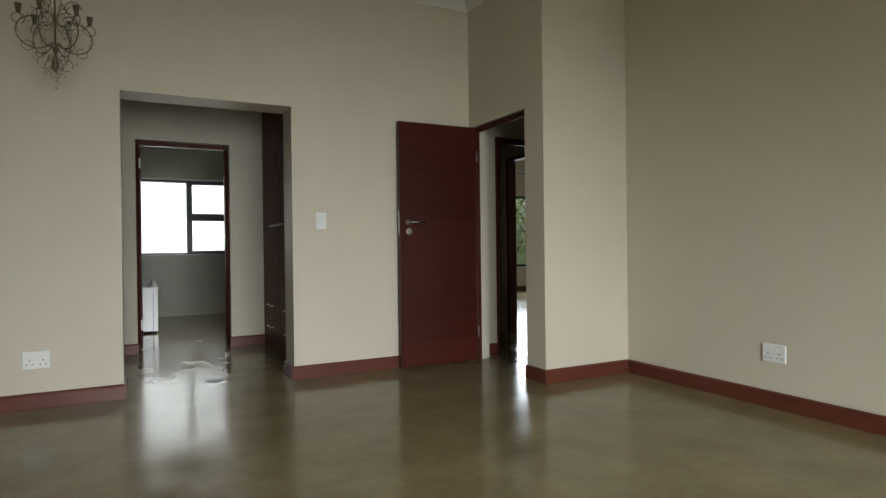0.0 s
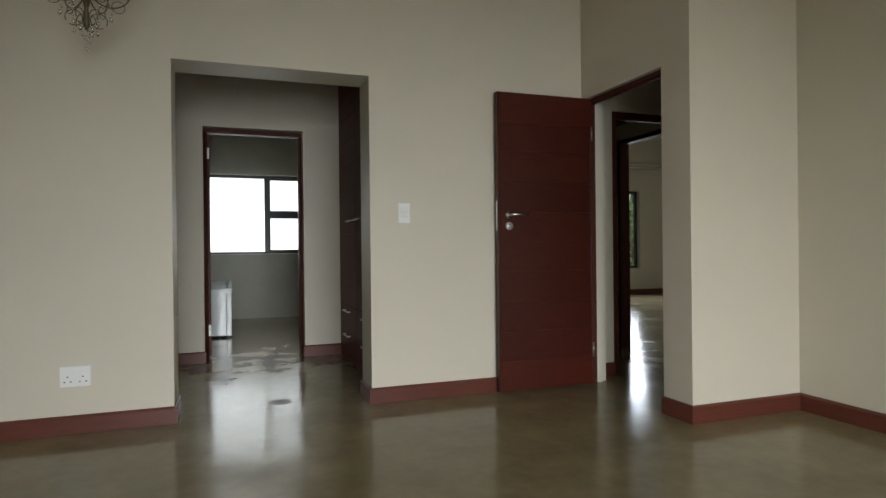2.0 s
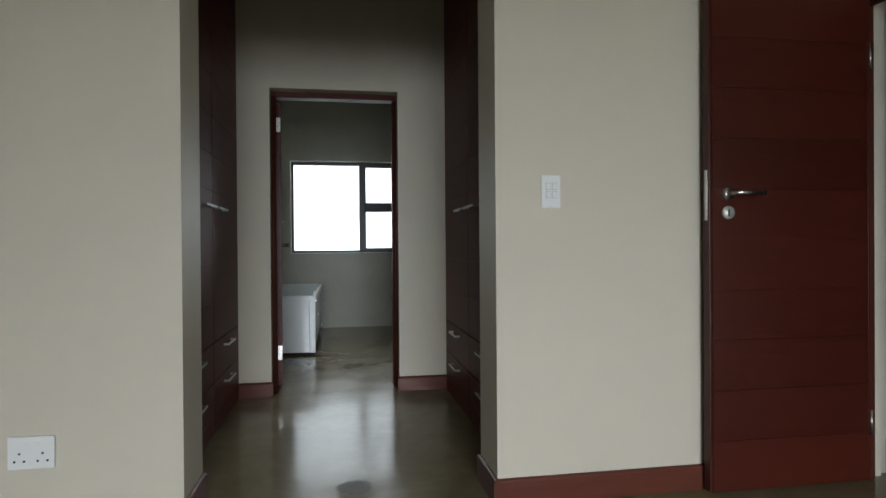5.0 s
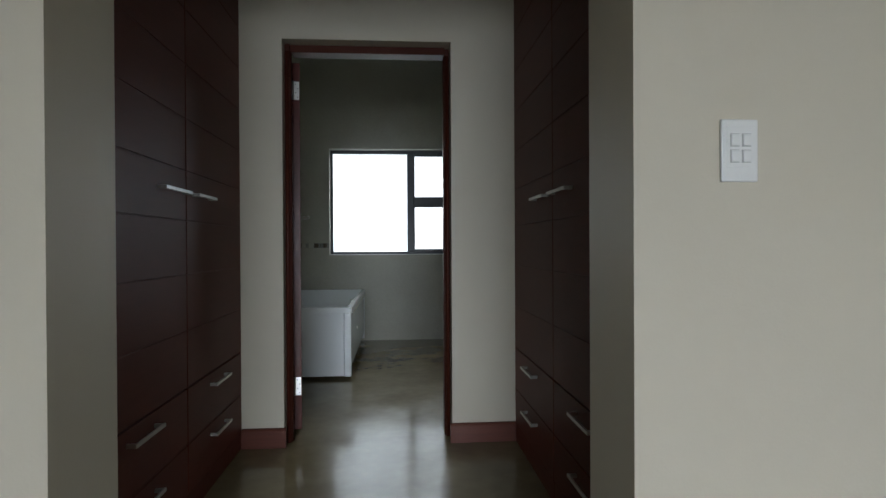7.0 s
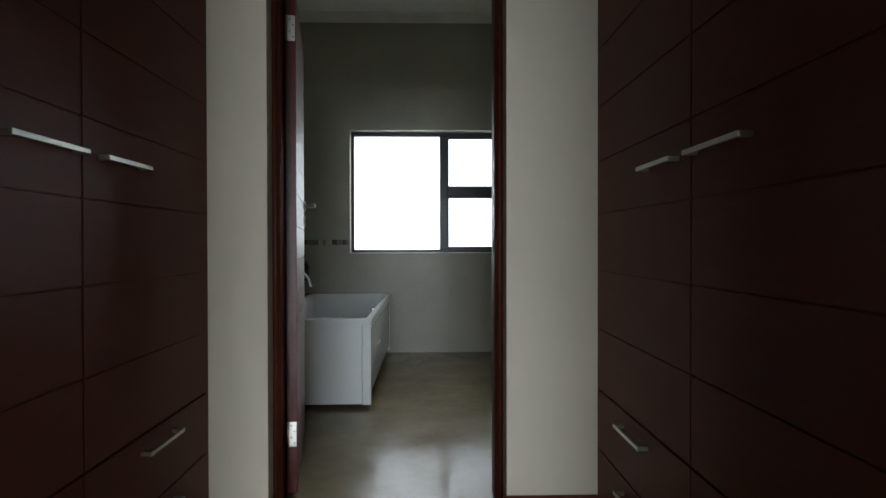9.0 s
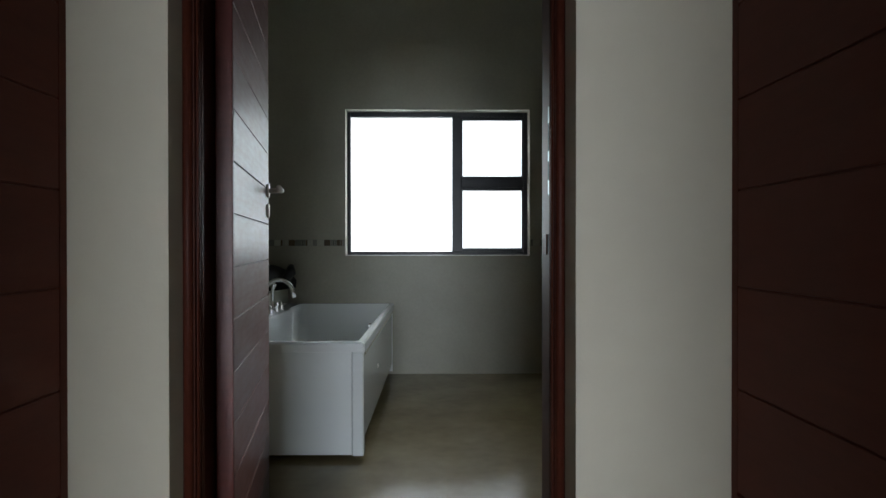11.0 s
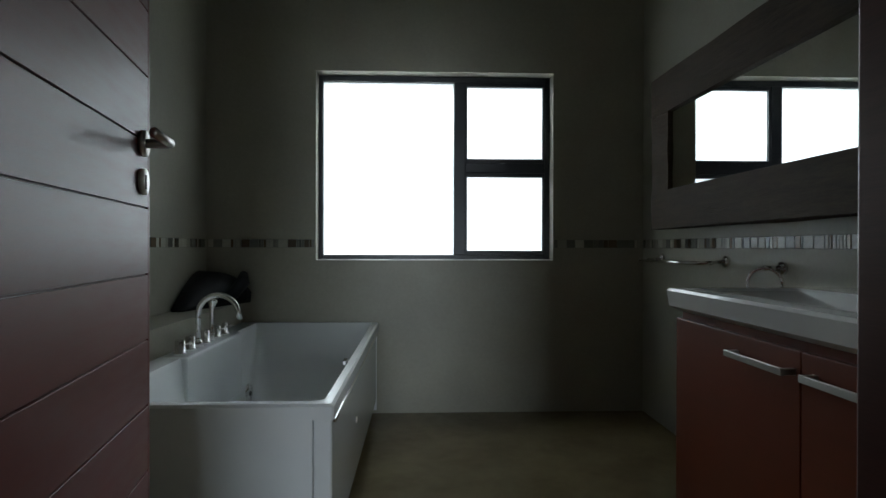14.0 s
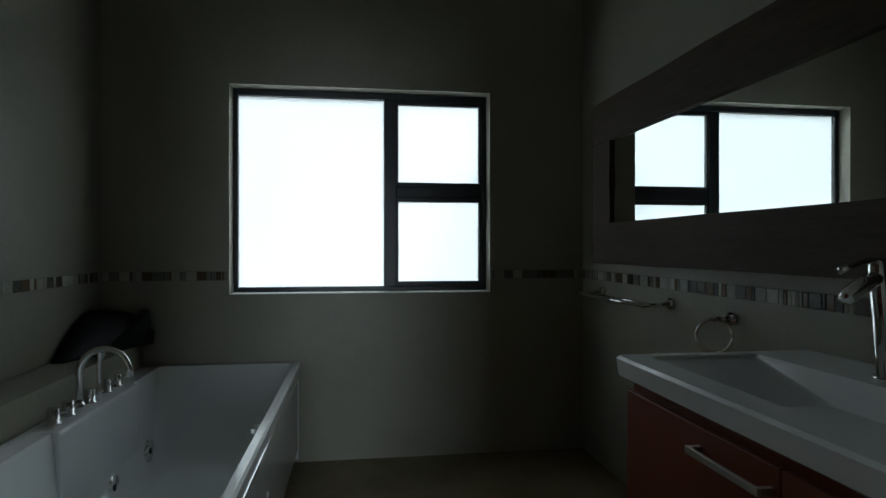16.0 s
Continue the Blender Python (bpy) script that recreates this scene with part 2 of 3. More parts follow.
wall("wall_door", "x", 2.915, 3.05, 2.96, AY, CEILING, PAINT, [(DY0, DY1, 0.0, 2.03)], "cream painted wall with the bedroom doorway")
wall("wall_pillar", "y", 2.84, 2.96, 2.915, 4.7, CEILING, PAINT, label="cream painted wall projecting beside the doorway")
# dressing room and bathroom
wall("wall_dressing_west", "x", -0.5, -0.62, AB, BY, CEILING, PAINT, label="dressing room wall behind the cupboards")
wall("wall_dressing_east", "x", 2.08, 2.2, AB, BY, CEILING, PAINT, label="dressing room wall behind the cupboards")
JX0, JX1, JZ = 0.305, 1.16, 2.064
wall("wall_bathroom_door", "y", BY, BB - 0.004, -0.62, 2.3, CEILING, PAINT, [(JX0, JX1, 0.0, JZ)], "grey-cream painted wall with the bathroom doorway")
slab("wall_bathroom_south_skin_a", (-0.49, BB - 0.004, 0.0), (JX0, BB, CEILING), BATHPAINT, "olive-grey plaster on the bathroom side", "wall")
slab("wall_bathroom_south_skin_b", (JX1, BB - 0.004, 0.0), (2.145, BB, CEILING), BATHPAINT, "olive-grey plaster on the bathroom side", "wall")
slab("wall_bathroom_south_skin_c", (JX0, BB - 0.004, JZ), (JX1, BB, CEILING), BATHPAINT, "olive-grey plaster above the bathroom door", "wall")
WX0, WX1, WZ0, WZ1 = 0.156, 1.589, 0.92, 2.058
wall("wall_bathroom_north", "y", BACK, 9.4, -0.61, 2.265, CEILING, BATHPAINT, [(WX0, WX1, WZ0, WZ1)], "olive-grey plastered bathroom wall with a window")
wall("wall_bathroom_west", "x", -0.49, -0.61, BB, BACK, CEILING, BATHPAINT, label="olive-grey plastered bathroom wall beside the bath")
wall("wall_bathroom_east", "x", 2.145, 2.265, BB, BACK, CEILING, BATHPAINT, label="olive-grey plastered bathroom wall behind the vanity")
slab("bath_ledge", (-0.49, 6.95, 0.0), (-0.287, BACK, 0.67), BATHPAINT, "low plastered ledge along the wall beside the bath", "ledge")
# hall, lobby and the far room
HY = 4.04
wall("wall_hall_north", "y", HY, HY + 0.1, 3.1, 4.7, CEILING, PAINT, [(3.265, 3.965, 0.0, 2.01)], "pale wall of the hall with a second doorway")
wall("wall_hall_east", "x", 4.7, 4.8, 2.84, HY, CEILING, PAINT, label="plain wall at the end of the hall")
wall("wall_lobby_west", "x", 3.0, 3.09, 4.19, 5.4, CEILING, PAINT, label="plain wall of the lobby")
wall("wall_lobby_north", "y", 5.2, 5.35, 3.09, 4.07, CEILING, PAINT, label="plain end wall of the lobby")
wall("wall_far_room_west", "x", 4.07, 4.187, HY + 0.1, 10.3, CEILING, PAINT, [(4.32, 5.09, 0.0, 2.0)], "pale wall with a narrow doorway into the far room")
FWX0, FWX1 = 6.7, 8.4
wall("wall_far_room_north", "y", 10.3, 10.5, 4.18, 10.0, CEILING, PAINT, [(FWX0, FWX1, 0.53, 2.1)], "pale wall of the far room with a garden window")
wall("wall_far_room_east", "x", 9.7, 9.9, 3.9, 10.3, CEILING, PAINT, label="plain pale wall of the far room")
wall("wall_far_room_south", "y", 3.9, HY + 0.1, 4.8, 9.9, CEILING, PAINT, label="plain pale wall of the far room")
slab("wall_lobby_ceiling", (3.09, HY + 0.1, 2.14), (4.07, 5.2, 2.2), MAHOG, "dark timber boarding over the lobby", "ceiling")

for a, b, o in (((-3.2, AY), (0.222, AY), (0, -1)), ((1.36, AY), (2.915, AY), (0, -1)), ((0.22, AY - 0.018), (0.22, AB), (1, 0)), ((1.362, AY - 0.018), (1.362, AB), (-1, 0)),
                ((2.915, 2.822), (2.915, DY0), (-1, 0)), ((2.915, 2.84), (3.71, 2.84), (0, -1)), ((3.71, -3.3), (3.71, 2.822), (-1, 0)), ((-3.2, -3.3), (-3.2, AY), (1, 0)),
                ((0.096, BY), (JX0 + 0.012, BY), (0, -1)), ((JX1 - 0.012, BY), (1.488, BY), (0, -1)), ((3.05, HY), (3.265, HY), (0, -1)),
                ((4.3, 10.3), (9.7, 10.3), (0, -1)), ((9.7, 4.15), (9.7, 10.282), (-1, 0)), ((4.07, HY + 0.1), (4.07, 4.32), (-1, 0)), ((3.965, HY), (4.7, HY), (0, -1))):
    skirting(a, b, o)
for a, b, o in (((-3.2, AY), (2.915, AY), (0, -1)), ((2.915, 2.84), (2.915, AY), (-1, 0)), ((2.915, 2.84), (3.71, 2.84), (0, -1)), ((3.71, -3.3), (3.71, 2.84), (-1, 0)), ((-3.2, -3.3), (-3.2, AY), (1, 0)),
                ((-0.49, BACK), (2.145, BACK), (0, -1))):
    cornice(a, b, o, CEILING)


# ---- door frames ----
def door_frame(name, axis, p0, p1, lo, hi, top, jamb, label, stop=0.012):
    """Timber frame lining an opening: two jambs, a head and stop beads. axis: the wall's normal."""
    fr = thing(name, label, "door frame")
    fr["kind"] = "structure"

    def b(x0, x1, y0, y1, z0, z1, bev=0.004):
        return box((x0, y0, z0), (x1, y1, z1), bev) if axis == "y" else box((y0, x0, z0), (y1, x1, z1), bev)

    mid = p0 + (p1 - p0) * 0.62
    part("jamb", b(lo, lo + jamb, p0, p1, 0.001, top), MAHOG, fr)
    part("jamb", b(hi - jamb, hi, p0, p1, 0.001, top), MAHOG, fr)
    part("head", b(lo + jamb, hi - jamb, p0, p1, top - jamb, top), MAHOG, fr)
    part("stop_bead", b(lo + jamb, lo + jamb + stop, p0 + 0.012, mid, 0.001, top - jamb, 0.003), MAHOG, fr)
    part("stop_bead", b(hi - jamb - stop, hi - jamb, p0 + 0.012, mid, 0.001, top - jamb, 0.003), MAHOG, fr)
    part("stop_bead", b(lo + jamb + stop, hi - jamb - stop, p0 + 0.012, mid, top - jamb - stop, top - jamb, 0.003), MAHOG, fr)
    return fr


bath_frame = thing("door_frame_bathroom", "dark red-brown timber door frame with beaded edge mouldings", "door frame")
bath_frame["kind"] = "structure"
for x0, x1, y0, y1 in ((JX0 + 0.001, JX0 + 0.026, 5.855, 5.91), (JX1 - 0.025, JX1 - 0.001, 5.89, BB - 0.004)):
    part("jamb", box((x0, y0, 0.001), (x1, y1, JZ - 0.001), 0.004), MAHOG, bath_frame)
part("head", box((JX0 + 0.026, 5.87, JZ - 0.04), (JX1 - 0.025, 5.97, JZ - 0.001), 0.004), MAHOG, bath_frame)
part("jamb_rebate", box((JX0 + 0.0005, 5.9105, 0.001), (JX0 + 0.003, BB - 0.004, JZ - 0.001)), MAHOG, bath_frame)
# bead mouldings: a broad round on the front edge and slim beads round the corner
for x, y, r in ((JX0 + 0.012, 5.855, 0.0115), (JX0 + 0.025, 5.872, 0.006), (JX0 + 0.0255, 5.887, 0.005), (JX0 + 0.0255, 5.899, 0.004),
                (JX1 - 0.012, 5.89, 0.0115), (JX1 - 0.024, 5.908, 0.006), (JX1 - 0.0245, 5.923, 0.005), (JX1 - 0.0245, 5.935, 0.004)):
    part("bead", tube([(x, y, 0.002), (x, y, JZ - 0.041)], r, 12), MAHOG, bath_frame, smooth=True)
part("strike_plate", box((JX1 - 0.0275, 5.932, 1.122), (JX1 - 0.0245, 5.956, 1.33), 0.001), STEEL, bath_frame, "steel strike plate let into the jamb")
for z0, z1 in ((1.155, 1.2), (1.225, 1.29)):
    part("strike_slot", box((JX1 - 0.0285, 5.938, z0), (JX1 - 0.027, 5.95, z1)), DARKHOLE, bath_frame)
part("keep_recess", box((JX1 - 0.028, 5.975, 0.978), (JX1 - 0.0245, 6.012, 1.028), 0.001), MAHOG, bath_frame)
door_frame("door_frame_bedroom", "x", 2.945, 2.992, DY0 + 0.001, DY1 - 0.001, 2.029, 0.03, "dark red-brown timber frame of the bedroom door")
door_frame("door_frame_hall", "y", HY + 0.012, HY + 0.098, 3.266, 3.964, 2.009, 0.045, "dark timber frame of the second doorway")
door_frame("door_frame_lobby", "x", 4.074, 4.185, 4.321, 5.089, 1.999, 0.036, "dark timber frame of the narrow doorway", 0.003)


# ---- doors ----
def lever(parent, x, y, z, side, toward):
    """A lever handle on a round rose, and a keyhole rose under it. side: face normal along local y."""
    rose = part("rose", tube([(x, y, z), (x, y + side * 0.009, z)], 0.026, 20), STEEL, parent, "round brushed-steel rose", True)
    part("lever", tube([(x, y + side * 0.004, z), (x, y + side * 0.045, z), (x + toward * 0.012, y + side * 0.055, z), (x + toward * 0.125, y + side * 0.055, z)], 0.0095, 10), STEEL, rose, "straight steel lever", True)
    key = part("key_rose", tube([(x, y, z - 0.075), (x, y + side * 0.008, z - 0.075)], 0.026, 20), SATIN, parent, "round keyhole cover", True)
    part("keyhole", box((x - 0.004, y + side * 0.007, z - 0.09), (x + 0.004, y + side * 0.0092, z - 0.062), 0.0005), DARKHOLE, key)


def hinge(parent, x, y, z, side):
    h = part("hinge", box((x, y, z - 0.05), (x + 0.032, y + side * 0.003, z + 0.05), 0.0008), STEEL, parent, "steel butt hinge")
    part("knuckle", tube([(x, y + side * 0.004, z - 0.05), (x, y + side * 0.004, z + 0.05)], 0.006, 8), STEEL, h, smooth=True)
    for k, dz in enumerate((-0.035, -0.012, 0.012, 0.035)):
        part("screw", tube([(x + (0.012, 0.022)[k % 2], y + side * 0.002, z + dz), (x + (0.012, 0.022)[k % 2], y + side * 0.0042, z + dz)], 0.0035, 8), DARKHOLE, h)


def boarded_leaf(name, label, w, h, mat, m, groove, count, thick=0.042, face=(-1, 1), first=0.0):
    """A door leaf from the hinge along +x, made of a core with level boards on its faces."""
    d = thing(name, label, "door", m=m)
    part("core", box((0.001, -thick / 2 + 0.006, 0.008), (w - 0.001, thick / 2 - 0.006, h - 0.001)), mat, d)
    part("edge_lipping", box((0.0, -thick / 2, 0.008), (0.012, thick / 2, h), 0.002), mat, d)
    part("edge_lipping", box((w - 0.012, -thick / 2, 0.008), (w, thick / 2, h), 0.002), mat, d)
    step = (h - 0.008 - first) / count
    for s in face:
        me = mesh_of("board", box((0.013, 0, groove / 2), (w - 0.013, s * 0.006, step - groove / 2), groove * 0.16, 1), mat)
        for k in range(count):
            o = new("board", me)
            o.parent = d
            o.location = (0, s * (thick / 2 - 0.006), 0.008 + first + k * step)
        if first:
            part("board", box((0.013, s * (thick / 2 - 0.006), 0.008), (w - 0.013, s * thick / 2, 0.008 + first - groove / 2), 0.0018, 1), mat, d)
    return d


# bedroom door stands open, almost flat against the north wall
bed_door = boarded_leaf("door_1", "open red-mahogany bedroom door with level boards and steel lever", 0.732, 2.02, MAHOG_H, pose(2.944, 3.848, 0.004, 0, 0, 179.6), 0.0008, 10)
lever(bed_door, 0.652, 0.021, 1.195, 1, -1)
part("lock_plate", box((0.7315, -0.009, 1.09), (0.7335, 0.009, 1.29), 0.0005), STEEL, bed_door, "steel lock plate in the door's edge")
for z in (0.25, 1.77):
    part("hinge", tube([(0.004, 0.026, z - 0.05), (0.004, 0.026, z + 0.05)], 0.006, 8), STEEL, bed_door, smooth=True)
# bathroom door stands open into the bathroom
bath_door = boarded_leaf("door_2", "open dark boarded meranti bathroom door with steel lever", 0.80, 2.012, LEAFWOOD, pose(0.333, 6.033, 0.006, 0, 0, 99.6), 0.0036, 14, first=0.13)
lever(bath_door, 0.742, -0.021, 1.2, -1, -1)
lever(bath_door, 0.742, 0.021, 1.2, 1, -1)
for z in (0.25, 1.866):
    hg = part("hinge", box((-0.0025, -0.018, z - 0.056), (0.0005, 0.014, z + 0.044), 0.0008), STEEL, bath_door, "bright steel butt hinge")
    part("knuckle", tube([(-0.004, 0.016, z - 0.056), (-0.004, 0.016, z + 0.044)], 0.005, 8), STEEL, hg, smooth=True)
    for k, dz in enumerate((-0.035, -0.012, 0.012, 0.035)):
        part("screw", tube([(-0.002, -0.010 + 0.012 * (k % 2), z + dz - 0.006), (-0.0032, -0.010 + 0.012 * (k % 2), z + dz - 0.006)], 0.003, 8), DARKHOLE, hg)


# ---- bedroom fittings ----
def socket_plate(m):
    s = thing("wall_socket", "white plastic double power socket on the wall", "socket", "wall sockets", m)
    part("plate", box((-0.073, -0.011, -0.055), (0.073, 0, 0.055), 0.003), WHITE, s)
    for cx in (-0.036, 0.036):
        part("rocker", box((cx * 0.45 - 0.009, -0.0135, 0.018), (cx * 0.45 + 0.009, -0.0105, 0.036), 0.001), WHITE, s)
        for dx, dz in ((0, -0.002), (-0.015, -0.028), (0.015, -0.028)):
            part("pin_hole", tube([(cx + dx, -0.0113, dz), (cx + dx, -0.0105, dz)], 0.0042, 10), DARKHOLE, s)
    return s


socket_plate(pose(-0.265, AY - 0.0005, 0.31))
socket_plate(pose(3.7095, 1.64, 0.331, 0, 0, -90))
sw = thing("light_switch", "white plastic four-gang light switch on the wall", "switch", m=pose(1.582, AY - 0.0005, 1.208))
part("plate", box((-0.039, -0.009, -0.064), (0.039, 0, 0.064), 0.003), WHITE, sw)
part("inner_plate", box((-0.03, -0.0105, -0.034), (0.03, -0.0085, 0.05), 0.001), WHITE, sw)
for dx in (-0.0125, 0.0125):
    for dz in (-0.012, 0.021):
        # thin grey plate whose rim paints the shadow line round the rocker
        part("rocker_shade", box((dx - 0.0097, -0.0112, dz - 0.0136), (dx + 0.0097, -0.0103, dz + 0.0136)), ROCKERSHADE, sw)
        part("rocker", box((dx - 0.0082, -0.0155, dz - 0.012), (dx + 0.0082, -0.011, dz + 0.012), 0.0018), WHITE, sw)


def chandelier(x, y, bottom):
    ch = thing("chandelier", "wire chandelier with curled arms and crystal drops hanging from the ceiling", "chandelier", m=pose(x, y, 0))
    part("rod", tube([(0, 0, bottom + 0.2), (0, 0, CEILING - 0.005)], 0.005, 8), IRON, ch)
    part("ceiling_cup", tube([(0, 0, CEILING - 0.04), (0, 0, CEILING - 0.02), (0, 0, CEILING - 0.001)], [0.02, 0.05, 0.055], 16), IRON, ch, smooth=True)
    part("stem", tube([(0, 0, bottom + 0.1), (0, 0, bottom + 0.14), (0, 0, bottom + 0.2), (0, 0, bottom + 0.24)], [0.006, 0.016, 0.008, 0.018], 12), IRON, ch, smooth=True)
    rnd = random.Random(4)
    for k in range(6):
        a = k * math.pi / 3 + 0.2
        u = Vector((math.cos(a), math.sin(a), 0))
        zz = Vector((0, 0, 1))
        big = arc(u * 0.095 + zz * (bottom + 0.31), 0.088, -150, 100, u, zz, 16)
        part("arm", tube(big, 0.0035, 6), IRON, ch, "curled bronze wire arm", True)
        part("curl", tube(arc(u * 0.17 + zz * (bottom + 0.37), 0.03, -90, 250, u, zz, 12), 0.0025, 6), IRON, ch, smooth=True)
        part("curl", tube(arc(u * 0.05 + zz * (bottom + 0.15), 0.035, -30, 300, u, zz, 12), 0.0025, 6), IRON, ch, smooth=True)
        part("curl", tube(arc(u * 0.09 + zz * (bottom + 0.48), 0.04, 0, 320, u, zz, 12), 0.0025, 6), IRON, ch, smooth=True)
        part("curl", tube(arc(u * 0.13 + zz * (bottom + 0.23), 0.028, 60, 400, u, zz, 12), 0.002, 6), IRON, ch, smooth=True)
        part("curl", tube(arc(u * 0.06 + zz * (bottom + 0.4), 0.05, 0, 330, u, zz, 12), 0.002, 6), IRON, ch, smooth=True)
        part("chain", tube([u * (0.04 + 0.0125 * i) + zz * (bottom + 0.44 - 0.09 * math.sin(math.pi * i / 10) - 0.004 * i) for i in range(11)], 0.0035, 6), CRYSTAL, ch, "string of glass beads", True)
        part("candle_cup", tube([u * 0.17 + zz * (bottom + 0.40), u * 0.17 + zz * (bottom + 0.45)], [0.009, 0.018], 10), IRON, ch, smooth=True)
        for r, z, n in ((0.175, bottom + 0.34, 3), (0.1, bottom + 0.22, 3), (0.045, bottom + 0.12, 2), (0.13, bottom + 0.4, 2)):
            for i in range(n):
                p = u * r + zz * (z - i * 0.028) + Vector((rnd.uniform(-0.006, 0.006), rnd.uniform(-0.006, 0.006), 0))
                bm = bmesh.new()
                bmesh.ops.create_icosphere(bm, subdivisions=1, radius=0.0095 if i == n - 1 else 0.006)
                for v in bm.verts:
                    v.co = Vector((v.co.x, v.co.y, v.co.z * 1.35)) + p
                part("crystal", bm, CRYSTAL, ch, "clear glass drop")
    for i, r in enumerate((0.012, 0.009, 0.015, 0.012)):
        bm = bmesh.new()
        bmesh.ops.create_icosphere(bm, subdivisions=1, radius=r)
        for v in bm.verts:
            v.co += Vector((0.01 * (i % 2), 0, bottom + 0.015 + i * 0.025))
        part("crystal", bm, CRYSTAL, ch, "clear glass drop")
    return ch


chandelier(-0.085, 3.36, 1.905)


def big_window(name, x0, x1, y, z0, z1, label, mullions, transom=None, pane=CLEAR, out=1):
    wd = thing(name, label, "window")
    wd["kind"] = "structure"
    f = 0.05
    part("frame_bar", box((x0, y, z0), (x0 + f, y + 0.05, z1), 0.003), ALU, wd)
    part("frame_bar", box((x1 - f, y, z0), (x1, y + 0.05, z1), 0.003), ALU, wd)
    part("frame_bar", box((x0 + f, y, z0), (x1 - f, y + 0.05, z0 + f), 0.003), ALU, wd)
    part("frame_bar", box((x0 + f, y, z1 - f), (x1 - f, y + 0.05, z1), 0.003), ALU, wd)
    for mxx in mullions:
        part("mullion", box((mxx - 0.025, y + 0.002, z0 + f), (mxx + 0.025, y + 0.048, z1 - f), 0.003), ALU, wd)
    p = part("pane", box((x0 + f - 0.005, y + 0.022, z0 + f - 0.005), (x1 - f + 0.005, y + 0.027, z1 - f + 0.005)), pane, wd)
    p.visible_shadow = False
    return wd


big_window("window_1", -0.299, 2.099, -3.45, 0.041, 2.149, "wide dark-framed sliding glass door", (0.9,))
big_window("window_3", FWX0 + 0.001, FWX1 - 0.001, 10.4, 0.531, 2.099, "dark-framed window of the far room with a view of trees", (7.55,))
rail = thing("curtain_rail", "pale double curtain rail over the far room's window", "curtain rail")
for dy, dz in ((0.09, 0.0), (0.05, -0.06)):
    part("pole", tube([(6.2, 10.3 - dy, 2.62 + dz), (9.15, 10.3 - dy, 2.62 + dz)], 0.014, 8), WHITE, rail, smooth=True)
for x in (6.3, 7.6, 9.0):
    part("bracket", box((x - 0.01, 10.2, 2.54), (x + 0.01, 10.299, 2.64), 0.002), WHITE, rail)

# dull stains on the screed
for x, y, r, q in ((0.82, 4.18, 0.075, 1.0), (0.746, 4.05, 0.02, 0.6)):
    rnd = random.Random(int(x * 100))
    bm = bmesh.new()
    bm.faces.new([bm.verts.new((x + r * math.cos(a) * rnd.uniform(0.88, 1.08), y + q * r * math.sin(a) * rnd.uniform(0.88, 1.08), 0.0006)) for a in [i * math.pi / 14 for i in range(28)]])
    bmesh.ops.extrude_face_region(bm, geom=bm.faces[:])
    for v in list(bm.verts)[:28]:
        v.co.z = 0.0001
    tagged(part("floor_stain", bm, STAIN), "dull dark round stain on the screed floor", "stain", "floor stains")


# ---- dressing room cupboards ----
def bow_handle(parent, x, y0, y1, z, side, flat=True):
    h = part("handle", box((x + side * 0.024, y0, z - 0.006), (x + side * 0.032, y1, z + 0.006), 0.0015), STEEL, parent, "flat brushed-steel bar handle")
    for yy in (y0 + 0.004, y1 - 0.016):
        part("post", box((x - side * 0.0005, yy, z - 0.006), (x + side * 0.0245, yy + 0.012, z + 0.006), 0.001), STEEL, h)


def cupboard(face, depth_to, y0, y1, side, split_hi, name_label):
    """One tall unit: carcass, boarded door and two drawers. side: the way its front looks along x."""
    cu = thing("cupboard", name_label, "cupboard", "dressing room cupboards")
    top = 2.96
    part("carcass", box((face - side * 0.02, y0 + 0.001, 0.0), (depth_to, y1 - 0.001, top), 0.002), CUP, cu)
    part("plinth", box((face - side * 0.019, y0 + 0.002, 0.001), (face - side * 0.003, y1 - 0.002, 0.086)), CUP, cu)
    dr = []
    for z0, z1 in ((0.091, 0.273), (0.278, 0.484)):
        d = part("drawer", box((face - side * 0.019, y0 + 0.003, z0), (face, y1 - 0.003, z1), 0.002), CUP, cu)
        c = (y0 + y1) / 2
        bow_handle(d, face, c - 0.11, c + 0.11, z1 - 0.045, side)
    door = part("door", box((face - side * 0.0185, y0 + 0.003, 0.489), (face - side * 0.004, y1 - 0.003, top - 0.004)), CUP, cu, "tall door of level boards")
    zs = [0.489, 0.704, 0.914, 1.114, 1.3, 1.495, 1.70, 1.905, 2.11, 2.315, 2.52, 2.725, top - 0.004]
    for a, b in zip(zs, zs[1:]):
        part("board", box((face - side * 0.0038, y0 + 0.003, a + 0.0017), (face, y1 - 0.003, b - 0.0017), 0.0012, 1), CUP, door)
    hy = (y1 - 0.27, y1 - 0.02) if split_hi else (y0 + 0.06, y0 + 0.28)
    bow_handle(door, face, hy[0], hy[1], 1.216, side)
    return cu


for face, deep, side in ((0.096, -0.498, 1), (1.488, 2.078, -1)):
    cupboard(face, deep, 4.215, 5.02, side, True, "tall dark-veneer cupboard with boarded door and two drawers")
    cupboard(face, deep, 5.02, 5.76, side, False, "tall dark-veneer cupboard with boarded door and two drawers")
    fl = box((face - side * 0.02, 5.761, 0.001), (face - side * 0.002, BY - 0.0005, 2.96))
    tagged(part("cupboard_filler", fl, CUP), "narrow dark filler strip between cupboard and wall", "filler strip")
    fl = box((face - side * 0.02, AB + 0.0005, 0.001), (face - side * 0.002, 4.214, 2.96))
    tagged(part("cupboard_filler", fl, CUP), "narrow dark filler strip between cupboard and wall", "filler strip")


